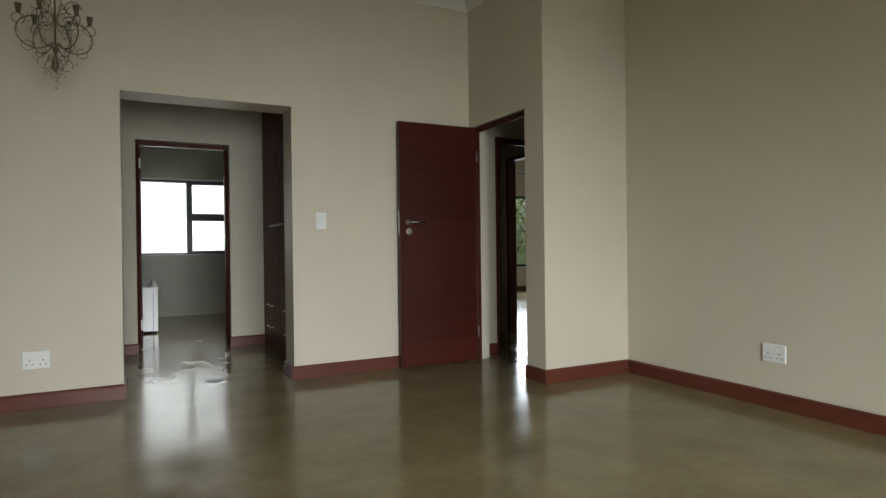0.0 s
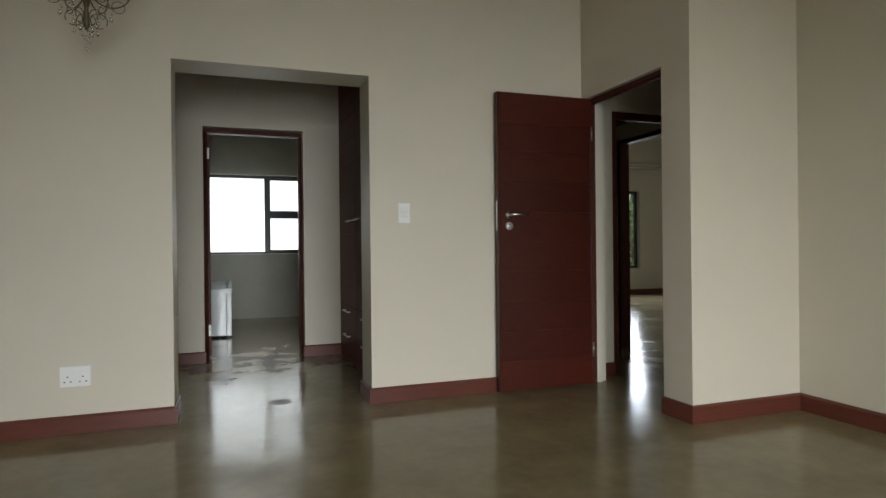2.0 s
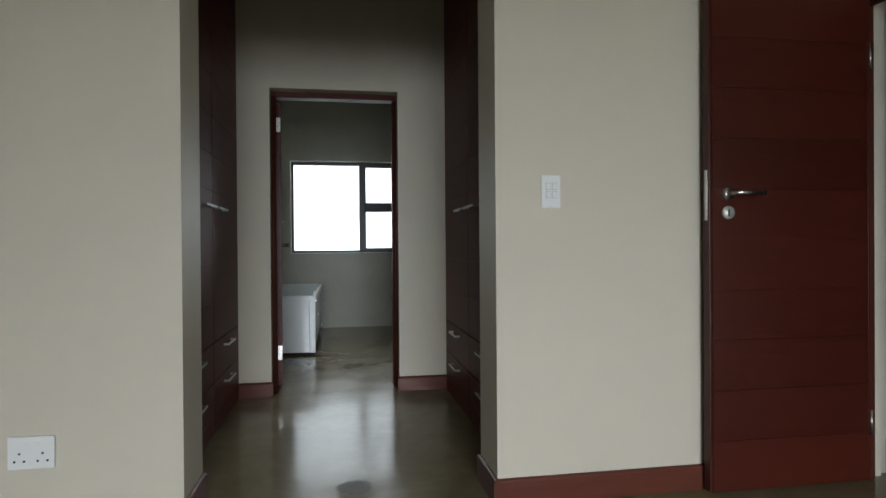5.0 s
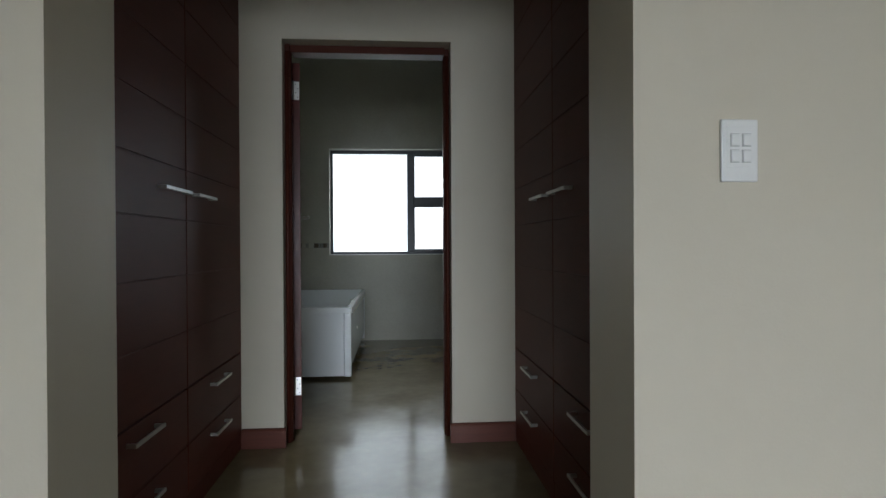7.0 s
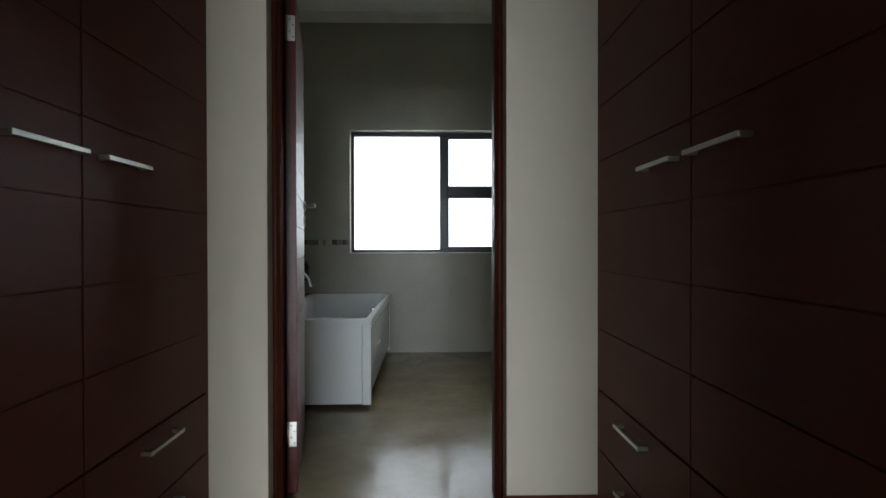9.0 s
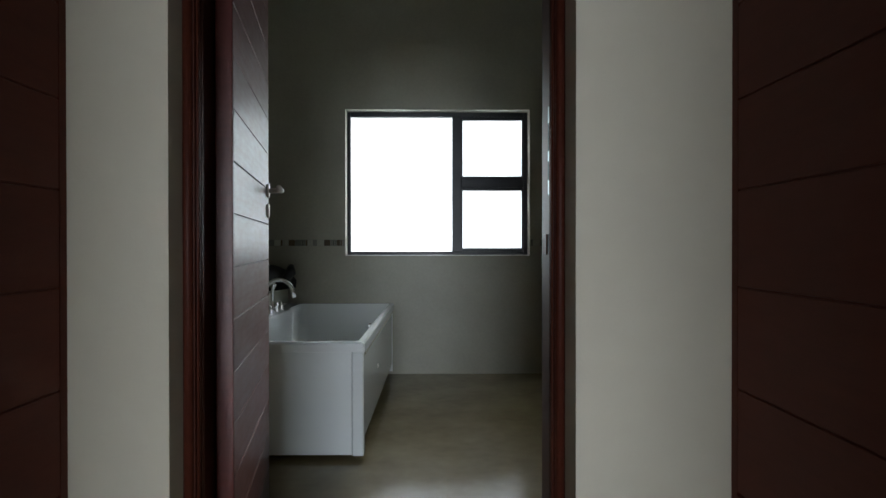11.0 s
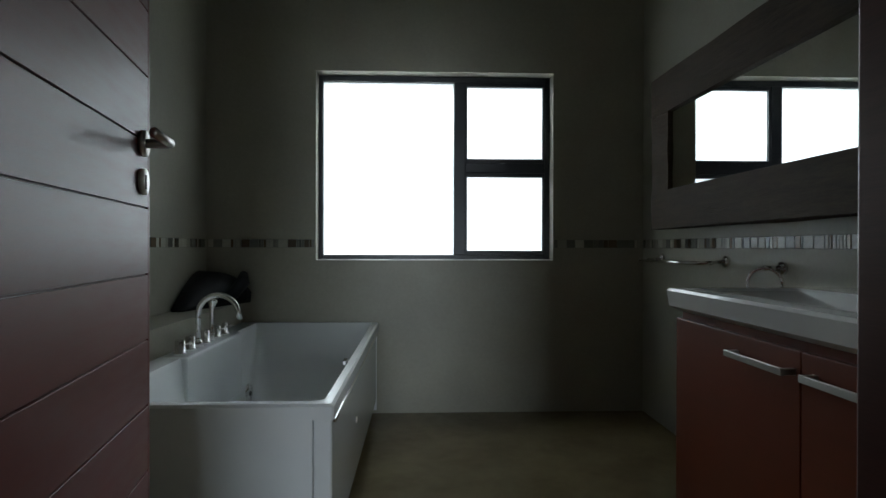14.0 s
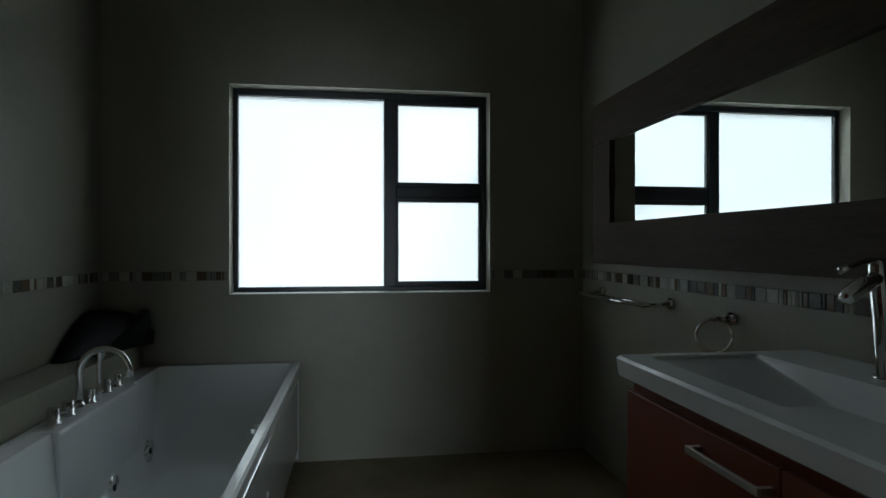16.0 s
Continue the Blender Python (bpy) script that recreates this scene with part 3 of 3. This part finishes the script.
# ---- bathroom window ----
bw = thing("window_4", "charcoal aluminium window with frosted panes, one large and two small", "window")
bw["kind"] = "structure"
FY0, FY1 = 9.25, 9.31
X0, X1, Z0, Z1 = WX0 + 0.002, WX1 - 0.002, WZ0 + 0.002, WZ1 - 0.002
MX0, MX1, MZ0, MZ1 = 0.99, 1.072, 1.438, 1.548
for a, b in (((X0, Z0), (0.184, Z1)), ((1.556, Z0), (X1, Z1)), ((0.184, Z0), (1.556, 0.953)), ((0.184, 2.02), (1.556, Z1))):
    part("frame_bar", box((a[0], FY0, a[1]), (b[0], FY1, b[1]), 0.004), ALU, bw)
part("mullion", box((MX0, FY0 - 0.004, 0.953), (MX1 - 0.012, FY1 - 0.004, 2.02), 0.004), ALU, bw)
part("transom", box((MX1 - 0.012, FY0 - 0.002, MZ0 + 0.024), (1.556, FY1 - 0.002, MZ1 - 0.024), 0.004), ALU, bw)
for z0, z1 in ((0.953, MZ0 + 0.024), (MZ1 - 0.024, 2.02)):
    sash = part("sash", box((MX1 - 0.012, FY0 + 0.006, z0), (MX1, FY0 + 0.046, z1), 0.002), ALU, bw, "slim opening sash")
    part("sash_rail", box((1.544, FY0 + 0.006, z0), (1.556, FY0 + 0.046, z1), 0.002), ALU, sash)
    part("sash_rail", box((MX1, FY0 + 0.006, z0), (1.544, FY0 + 0.046, z0 + 0.026), 0.002), ALU, sash)
    part("sash_rail", box((MX1, FY0 + 0.006, z1 - 0.024), (1.544, FY0 + 0.046, z1), 0.002), ALU, sash)
for x0, x1, z0, z1 in ((0.182, MX0 + 0.002, 0.951, 2.022), (MX1 - 0.002, 1.546, MZ1 - 0.002, 1.998), (MX1 - 0.002, 1.546, 0.977, MZ0 + 0.002)):
    part("pane", box((x0, FY0 + 0.028, z0), (x1, FY0 + 0.033, z1)), FROST, bw).visible_shadow = False
part("sill", box((WX0 + 0.001, BACK - 0.006, WZ0 + 0.0005), (WX1 - 0.001, FY0 - 0.001, WZ0 + 0.006), 0.002), WHITE, bw)


# ---- bath ----
bath = thing("bathtub", "white acrylic whirlpool bath with panelled sides beside the ledge", "bathtub")
TX0, TX1, TY0, TY1, TZ = -0.285, 0.532, 7.285, 9.157, 0.552


def tub_shell():
    bm = bmesh.new()

    def ring(x0, x1, y0, y1, z, r, n=5, deck=0.0):
        pts = []
        for cx, cy, a0 in ((x1 - r, y1 - r, 0), (x0 + r, y1 - r, 90), (x0 + r, y0 + r, 180), (x1 - r, y0 + r, 270)):
            for k in range(n + 1):
                a = radians(a0 + 90 * k / n)
                pts.append((cx + r * math.cos(a), cy + r * math.sin(a), z))
        return [bm.verts.new(p) for p in pts]

    rings = [ring(TX0, TX1, TY0, TY1, TZ - 0.045, 0.01), ring(TX0, TX1, TY0, TY1, TZ - 0.008, 0.012), ring(TX0 + 0.008, TX1 - 0.008, TY0 + 0.008, TY1 - 0.008, TZ, 0.012),
             ring(TX0 + 0.1, TX1 - 0.034, TY0 + 0.04, TY1 - 0.04, TZ, 0.03), ring(TX0 + 0.106, TX1 - 0.04, TY0 + 0.05, TY1 - 0.05, TZ - 0.014, 0.04),
             ring(TX0 + 0.14, TX1 - 0.1, TY0 + 0.3, TY1 - 0.22, 0.16, 0.1), ring(TX0 + 0.2, TX1 - 0.16, TY0 + 0.38, TY1 - 0.3, 0.12, 0.1)]
    for a, b in zip(rings, rings[1:]):
        n = len(a)
        for k in range(n):
            bm.faces.new((a[k], a[(k + 1) % n], b[(k + 1) % n], b[k]))
    bm.faces.new(rings[-1])
    return bm


shell = part("shell", tub_shell(), ACRYL, bath, "smooth white tub with a rolled rim", False)
for k, p in enumerate(shell.data.polygons):
    p.use_smooth = k >= 96
part("tap_deck", box((TX0 + 0.02, 8.0, TZ - 0.38), (TX0 + 0.132, 8.74, TZ + 0.002), 0.012, 3), ACRYL, bath, "widened deck that carries the taps")
part("end_panel", box((TX0 + 0.004, TY0 + 0.014, 0.024), (TX1 - 0.062, TY0 + 0.026, TZ - 0.046), 0.003), ACRYL, bath)
part("corner_post", box((TX1 - 0.060, TY0 + 0.008, 0.02), (TX1 - 0.006, TY0 + 0.06, TZ - 0.046), 0.006), ACRYL, bath, "white corner strip")
part("side_panel", box((TX1 - 0.024, TY0 + 0.062, 0.085), (TX1 - 0.012, TY1 - 0.05, TZ - 0.046), 0.003), ACRYL, bath)
part("corner_post", box((TX1 - 0.05, TY1 - 0.048, 0.03), (TX1 - 0.008, TY1 - 0.004, TZ - 0.046), 0.005), ACRYL, bath)
part("rim_trim", box((TX1 - 0.006, TY0 + 0.02, TZ - 0.058), (TX1 + 0.004, TY1 - 0.02, TZ - 0.045), 0.002), CHROME, bath)
for x, y in ((TX0 + 0.1, TY0 + 0.15), (TX1 - 0.1, TY0 + 0.15), (TX1 - 0.1, TY1 - 0.15), (TX0 + 0.1, TY1 - 0.15)):
    part("foot", tube([(x, y, 0.0005), (x, y, 0.018), (x, y, 0.2)], [0.03, 0.03, 0.012], 12), DARKHOLE, bath)
for y, z in ((8.83, 0.206), (8.43, 0.192)):
    jet = part("jet", tube([(TX0 + 0.115, y, z), (TX0 + (0.137 if y < 8.6 else 0.145), y, z)], 0.052, 20), CHROME, bath, "round chrome whirlpool jet", True)
    part("nozzle", tube([(TX0 + 0.13, y, z), (TX0 + (0.141 if y < 8.6 else 0.149), y, z)], 0.014, 12), DARKHOLE, jet)
part("button", box((TX1 - 0.05, 7.99, TZ - 0.03), (TX1 - 0.066, 8.04, TZ - 0.01), 0.003), CHROME, bath)
part("panel_button", tube([(TX1 - 0.013, 8.0, 0.3), (TX1 - 0.007, 8.0, 0.3)], 0.012, 12), WHITE, bath)

mixer = thing("bath_mixer", "chrome deck-mounted bath mixer with curved spout and hand shower", "tap")
tx = TX0 + 0.065
zb = TZ + 0.002
for y in (8.09, 8.2, 8.38, 8.55, 8.66):
    k = part("knob", tube([(tx, y, zb), (tx, y, zb + 0.008), (tx, y, zb + 0.0085), (tx, y, zb + 0.055), (tx, y, zb + 0.058)], [0.027, 0.027, 0.021, 0.021, 0.018] if y < 8.4 else [0.022, 0.022, 0.014, 0.014, 0.012], 16), CHROME, mixer, smooth=True)
    part("pin", tube([(tx, y, zb + 0.04), (tx + 0.045, y, zb + 0.045)], 0.004, 8), CHROME, k, smooth=True)
part("spout", tube([(tx, 8.29, zb), (tx, 8.29, zb + 0.13), *arc((tx + 0.09, 8.29, zb + 0.14), 0.09, 180, 10, (1, 0, 0), (0, 0, 1), 14), (tx + 0.187, 8.29, zb + 0.12)], 0.0125, 12), CHROME, mixer, "curved chrome spout", True)
part("spout_base", tube([(tx, 8.29, zb), (tx, 8.29, zb + 0.03)], [0.028, 0.016], 16), CHROME, mixer, smooth=True)
part("hand_shower", tube([(tx, 8.465, zb), (tx, 8.465, zb + 0.03), (tx, 8.465, zb + 0.15), (tx + 0.005, 8.465, zb + 0.19), (tx + 0.012, 8.465, zb + 0.2)], [0.02, 0.009, 0.010, 0.024, 0.02], 12), CHROME, mixer, "slim hand shower", True)

# black padded headrest leaning in the corner of the ledge
bm = bmesh.new()
prev = None
for i in range(13):
    u = i / 12
    x = -0.475
    prof = math.sin(math.pi * 0.5 * min(1, u * 1.25))
    y = 8.62 + 0.52 * u
    h = 0.012 + 0.185 * prof * (1 - 0.12 * max(0, u - 0.7) / 0.3)
    w = 0.05 + 0.2 * u
    ringv = [bm.verts.new((x + w * c, y, 0.672 + h * d)) for c, d in ((0, 0), (1, 0), (1.02, 0.35), (0.8, 0.75), (0.45, 0.97), (0, 1))]
    if prev:
        for k in range(6):
            bm.faces.new((prev[k], prev[(k + 1) % 6], ringv[(k + 1) % 6], ringv[k]))
    else:
        bm.faces.new(ringv)
    prev = ringv
bm.faces.new(prev)
cushion = tagged(part("bath_cushion", bm, BLACKVINYL, smooth=True), "black padded arched cushion on the ledge by the bath", "cushion")


fold = bmesh.new()
add_tube(fold, [(-0.33, 8.88, 0.70), (-0.27, 8.97, 0.74), (-0.24, 9.04, 0.80), (-0.25, 9.09, 0.84)], [0.02, 0.035, 0.04, 0.025], 10)
part("fold", fold, BLACKVINYL, cushion, smooth=True)


# ---- vanity ----
VY0, VY1, VX = 6.13, 7.384, 1.572
van = thing("vanity_cabinet", "orange-brown veneered vanity cabinet with steel bar handles", "cabinet")
part("body", box((VX + 0.02, VY0, 0.085), (2.143, VY1, 0.806), 0.002), VANITY, van)
part("plinth", box((VX + 0.06, VY0 + 0.02, 0.001), (2.135, VY1 - 0.02, 0.085)), VANITY, van)
for a, b in ((6.785, VY1 - 0.001), (6.17, 6.781)):
    d = part("door", box((VX, a, 0.088), (VX + 0.019, b, 0.786), 0.002), VANITY, van, "flat veneered door")
    hy = (a + 0.014, a + 0.25) if a > 6.5 else (b - 0.275, b - 0.04)
    hd = part("handle", box((VX - 0.034, hy[0], 0.732), (VX - 0.026, hy[1], 0.748), 0.0015), STEEL, d, "steel bar handle")
    for yy in hy:
        part("post", box((VX - 0.0265, yy - (0.012 if yy == hy[1] else 0), 0.733), (VX + 0.0005, yy + (0 if yy == hy[1] else 0.012), 0.747), 0.001), STEEL, hd)

basin = thing("washbasin", "long white ceramic washbasin with sloping bowl on the vanity", "basin")
BX0, BX1, BY0, BY1, BZ = 1.548, 2.142, 6.11, 7.41, 0.877
bm = bmesh.new()


def rect(x0, x1, y0, y1, z, r, n=3):
    pts = []
    for cx, cy, a0 in ((x1 - r, y1 - r, 0), (x0 + r, y1 - r, 90), (x0 + r, y0 + r, 180), (x1 - r, y0 + r, 270)):
        for k in range(n + 1):
            a = radians(a0 + 90 * k / n)
            pts.append(bm.verts.new((cx + r * math.cos(a), cy + r * math.sin(a), z)))
    return pts


rings = [rect(BX0 + 0.03, BX1 - 0.002, BY0 + 0.02, BY1 - 0.02, 0.808, 0.01), rect(BX0 + 0.006, BX1, BY0, BY1 - 0.004, 0.823, 0.012), rect(BX0, BX1, BY0, BY1, 0.869, 0.012), rect(BX0 + 0.007, BX1 - 0.001, BY0 + 0.007, BY1 - 0.007, BZ, 0.012),
         rect(1.63, 1.95, 6.2, 7.375, BZ, 0.02), rect(1.637, 1.943, 6.21, 7.365, BZ - 0.008, 0.02), rect(1.69, 1.91, 6.5, 7.06, 0.813, 0.03)]
for a, b in zip(rings, rings[1:]):
    n = len(a)
    for k in range(n):
        bm.faces.new((a[k], a[(k + 1) % n], b[(k + 1) % n], b[k]))
bm.faces.new(rings[-1])
bm.faces.new(rings[0])
part("bowl", bm, CERAM, basin)
part("waste", tube([(1.8, 6.6, 0.8115), (1.8, 6.6, 0.817)], 0.028, 20), CHROME, basin, "round chrome waste", True)
part("overflow", tube([(1.66, 6.62, 0.845), (1.652, 6.62, 0.847)], 0.012, 14), CHROME, basin)

tap = thing("basin_tap", "tall chrome single-lever tap on the washbasin", "tap", m=pose(2.026, 7.02, BZ + 0.002, 0, -6, 0))
part("body", tube([(0, 0, 0), (0, 0, 0.008), (0, 0, 0.009), (0, 0, 0.255), (0, 0, 0.268), (0, 0, 0.274)], [0.03, 0.03, 0.023, 0.022, 0.02, 0.012], 18), CHROME, tap, smooth=True)
part("spout", tube([(0, 0, 0.235), (-0.045, 0, 0.218), (-0.085, 0, 0.198), (-0.093, 0, 0.186)], [0.02, 0.02, 0.019, 0.016], 14), CHROME, tap, smooth=True)
part("lever", tube([(0, 0, 0.262), (-0.02, 0, 0.272), (-0.07, 0, 0.264), (-0.1, 0, 0.258)], [0.014, 0.008, 0.007, 0.009], 10), CHROME, tap, smooth=True)

ringt = thing("towel_ring", "chrome towel ring on the wall by the basin", "towel ring")
part("rose", tube([(2.144, 7.75, 0.925), (2.13, 7.75, 0.925)], 0.024, 16), CHROME, ringt, smooth=True)
part("arm", tube([(2.132, 7.75, 0.925), (2.065, 7.75, 0.925)], 0.009, 10), CHROME, ringt, smooth=True)
part("ring", tube(arc((2.07, 7.75, 0.867), 0.058, 0, 360, (0.84, -0.54, 0), (0, 0, 1), 28), 0.006, 8), CHROME, ringt, smooth=True)
bar = thing("towel_rail", "double chrome towel rail on the bathroom wall", "towel rail")
for dx in (0.07, 0.13):
    part("rod", tube([(2.144 - dx, 8.16, 0.93), (2.144 - dx, 8.86, 0.93)], 0.007, 8), CHROME, bar, smooth=True)
for y in (8.16, 8.86):
    part("arm", tube([(2.133, y, 0.94), (2.005, y, 0.93)], 0.008, 8), CHROME, bar, smooth=True)
    part("rose", tube([(2.1445, y, 0.94), (2.131, y, 0.94)], 0.024, 16), CHROME, bar, smooth=True)

# mirror in a heavy old-timber frame
mir = thing("wall_mirror", "wide mirror in a heavy weathered sleeper-wood frame", "mirror")
MY0, MY1, MZ0, MZ1, MXF, MXB = 6.12, 8.70, 1.10, 1.88, 2.012, 2.144
rnd = random.Random(8)


def beam(a, b):
    bm = box(a, b)
    bmesh.ops.subdivide_edges(bm, edges=bm.edges[:], cuts=7, use_grid_fill=True)
    for v in bm.verts:
        n = noise.noise(v.co * 9.0)
        v.co += Vector((-0.004 * n if v.co.x < MXB - 0.02 else 0, 0, 0.005 * noise.noise(v.co * 6 + Vector((3, 1, 7)))))
    return bm


part("bottom_beam", beam((MXF, MY0, MZ0), (MXB, MY1, MZ0 + 0.19)), SLEEPER, mir)
part("top_beam", beam((MXF, MY0, MZ1 - 0.197), (MXB, MY1, MZ1)), SLEEPER, mir)
part("side_beam", beam((MXF + 0.004, MY1 - 0.2, MZ0 + 0.187), (MXB, MY1 - 0.002, MZ1 - 0.194)), SLEEPER, mir)
part("side_beam", beam((MXF + 0.004, MY0 + 0.002, MZ0 + 0.187), (MXB, MY0 + 0.2, MZ1 - 0.194)), SLEEPER, mir)
part("mirror_glass", box((2.03, MY0 + 0.1, MZ0 + 0.17), (2.04, MY1 - 0.1, MZ1 - 0.14)), MIRROR, mir, "clear mirror glass")

# ---- garden behind the far window, and ground ----
bm = bmesh.new()
add_box(bm, (-60, 10.51, -0.4), (60, 120, -0.3))
tagged(part("ground", bm, GRASS), "garden ground with grass", "ground", kind="structure")
bm = bmesh.new()
add_box(bm, (-60, -80, -0.4), (60, -3.61, -0.3))
tagged(part("ground_front", bm, GRASS), "garden ground with grass", "ground", kind="structure")


def garden_tree(x, y, h, seed):
    rnd = random.Random(seed)
    t = thing("garden_tree", "leafy green garden tree outside the window", "tree", "garden trees", pose(x, y, -0.3))
    bm = bmesh.new()
    add_tube(bm, [(0, 0, 0), (0.05, 0, h * 0.3), (0, 0.06, h * 0.6)], [0.1, 0.07, 0.04], 8)
    for k in range(6):
        a = k * 1.05
        add_tube(bm, [(0.03, 0, h * (0.2 + 0.06 * k)), (math.cos(a) * 0.5, math.sin(a) * 0.5, h * (0.4 + 0.06 * k)), (math.cos(a), math.sin(a), h * (0.55 + 0.06 * k))], [0.035, 0.025, 0.01], 6)
    part("trunk", bm, BARK, t)
    verts, faces = [], []
    for k in range(2600):
        a, r = rnd.uniform(0, 6.283), math.sqrt(rnd.random()) * 1.4
        z = h * rnd.uniform(0.12, 1.0)
        c = Vector((r * math.cos(a), r * math.sin(a), z))
        if noise.noise(c * 1.3 + Vector((seed, 0, 0))) < -0.12:
            continue
        u = Vector((rnd.uniform(-1, 1), rnd.uniform(-1, 1), rnd.uniform(-1, 1))).normalized()
        v = u.orthogonal().normalized()
        s = rnd.uniform(0.04, 0.1)
        i = len(verts)
        verts += [c - u * s, c + v * s * 0.5, c + u * s, c - v * s * 0.5]
        faces.append((i, i + 1, i + 2, i + 3))
    me = bpy.data.meshes.new("crown")
    me.from_pydata([tuple(v) for v in verts], [], faces)
    me.materials.append(LEAF)
    o = new("crown", me)
    o.parent = t
    return t


for x, y, h, sd in ((9.3, 13.0, 3.6, 1), (10.9, 14.0, 3.9, 2), (8.2, 14.2, 3.6, 3), (12.2, 15.6, 4.4, 4), (10.0, 16.2, 4.6, 5)):
    garden_tree(x, y, h, sd)


# ---- mosaic strips: the tiles, last ----
MS0, MS1 = 0.996, 1.048
grout = {}
grout["n1"] = slab("mosaic_strip_a", (-0.49, BACK - 0.003, MS0), (WX0 - 0.004, BACK - 0.0002, MS1), GROUT, "mosaic tile border set into the bathroom wall", "tile border")
grout["n2"] = slab("mosaic_strip_b", (WX1 + 0.004, BACK - 0.003, MS0), (2.145, BACK - 0.0002, MS1), GROUT, "mosaic tile border set into the bathroom wall", "tile border")
grout["w"] = slab("mosaic_strip_c", (-0.4898, 6.8, MS0), (-0.487, BACK - 0.003, MS1), GROUT, "mosaic tile border set into the bathroom wall", "tile border")
grout["e"] = slab("mosaic_strip_d", (2.142, 6.0, MS0), (2.1448, BACK - 0.003, MS1), GROUT, "mosaic tile border set into the bathroom wall", "tile border")
rnd = random.Random(12)
shared = {}


def tile_mesh(axis, w, mat):
    key = (axis, round(w, 3), mat.name)
    if key not in shared:
        hw, hh, t = w / 2 - 0.0012, (MS1 - MS0) / 2 - 0.003, 0.0035
        shared[key] = mesh_of("tile", box((-hw, -t, -hh), (hw, t, hh), 0.0012, 1) if axis == "y" else box((-t, -hw, -hh), (t, hw, hh), 0.0012, 1), mat)
    return shared[key]


def border(parent, axis, fixed, a, b):
    s = a + 0.002
    while s < b - 0.01:
        w = rnd.choice((0.014, 0.014, 0.02, 0.03, 0.055, 0.05))
        w = min(w, b - s)
        mat = rnd.choice((TILE_A, TILE_B, TILE_B, TILE_C, TILE_A))
        o = new("tile", tile_mesh(axis, w, mat))
        c = s + w / 2
        o.location = (c, fixed, (MS0 + MS1) / 2) if axis == "y" else (fixed, c, (MS0 + MS1) / 2)
        o.parent = parent
        s += w + 0.001


border(grout["n1"], "y", BACK - 0.004, -0.48, WX0 - 0.004)
border(grout["n2"], "y", BACK - 0.004, WX1 + 0.004, 2.135)
border(grout["w"], "x", -0.486, 7.2, BACK - 0.01)
border(grout["e"], "x", 2.141, 6.4, BACK - 0.01)
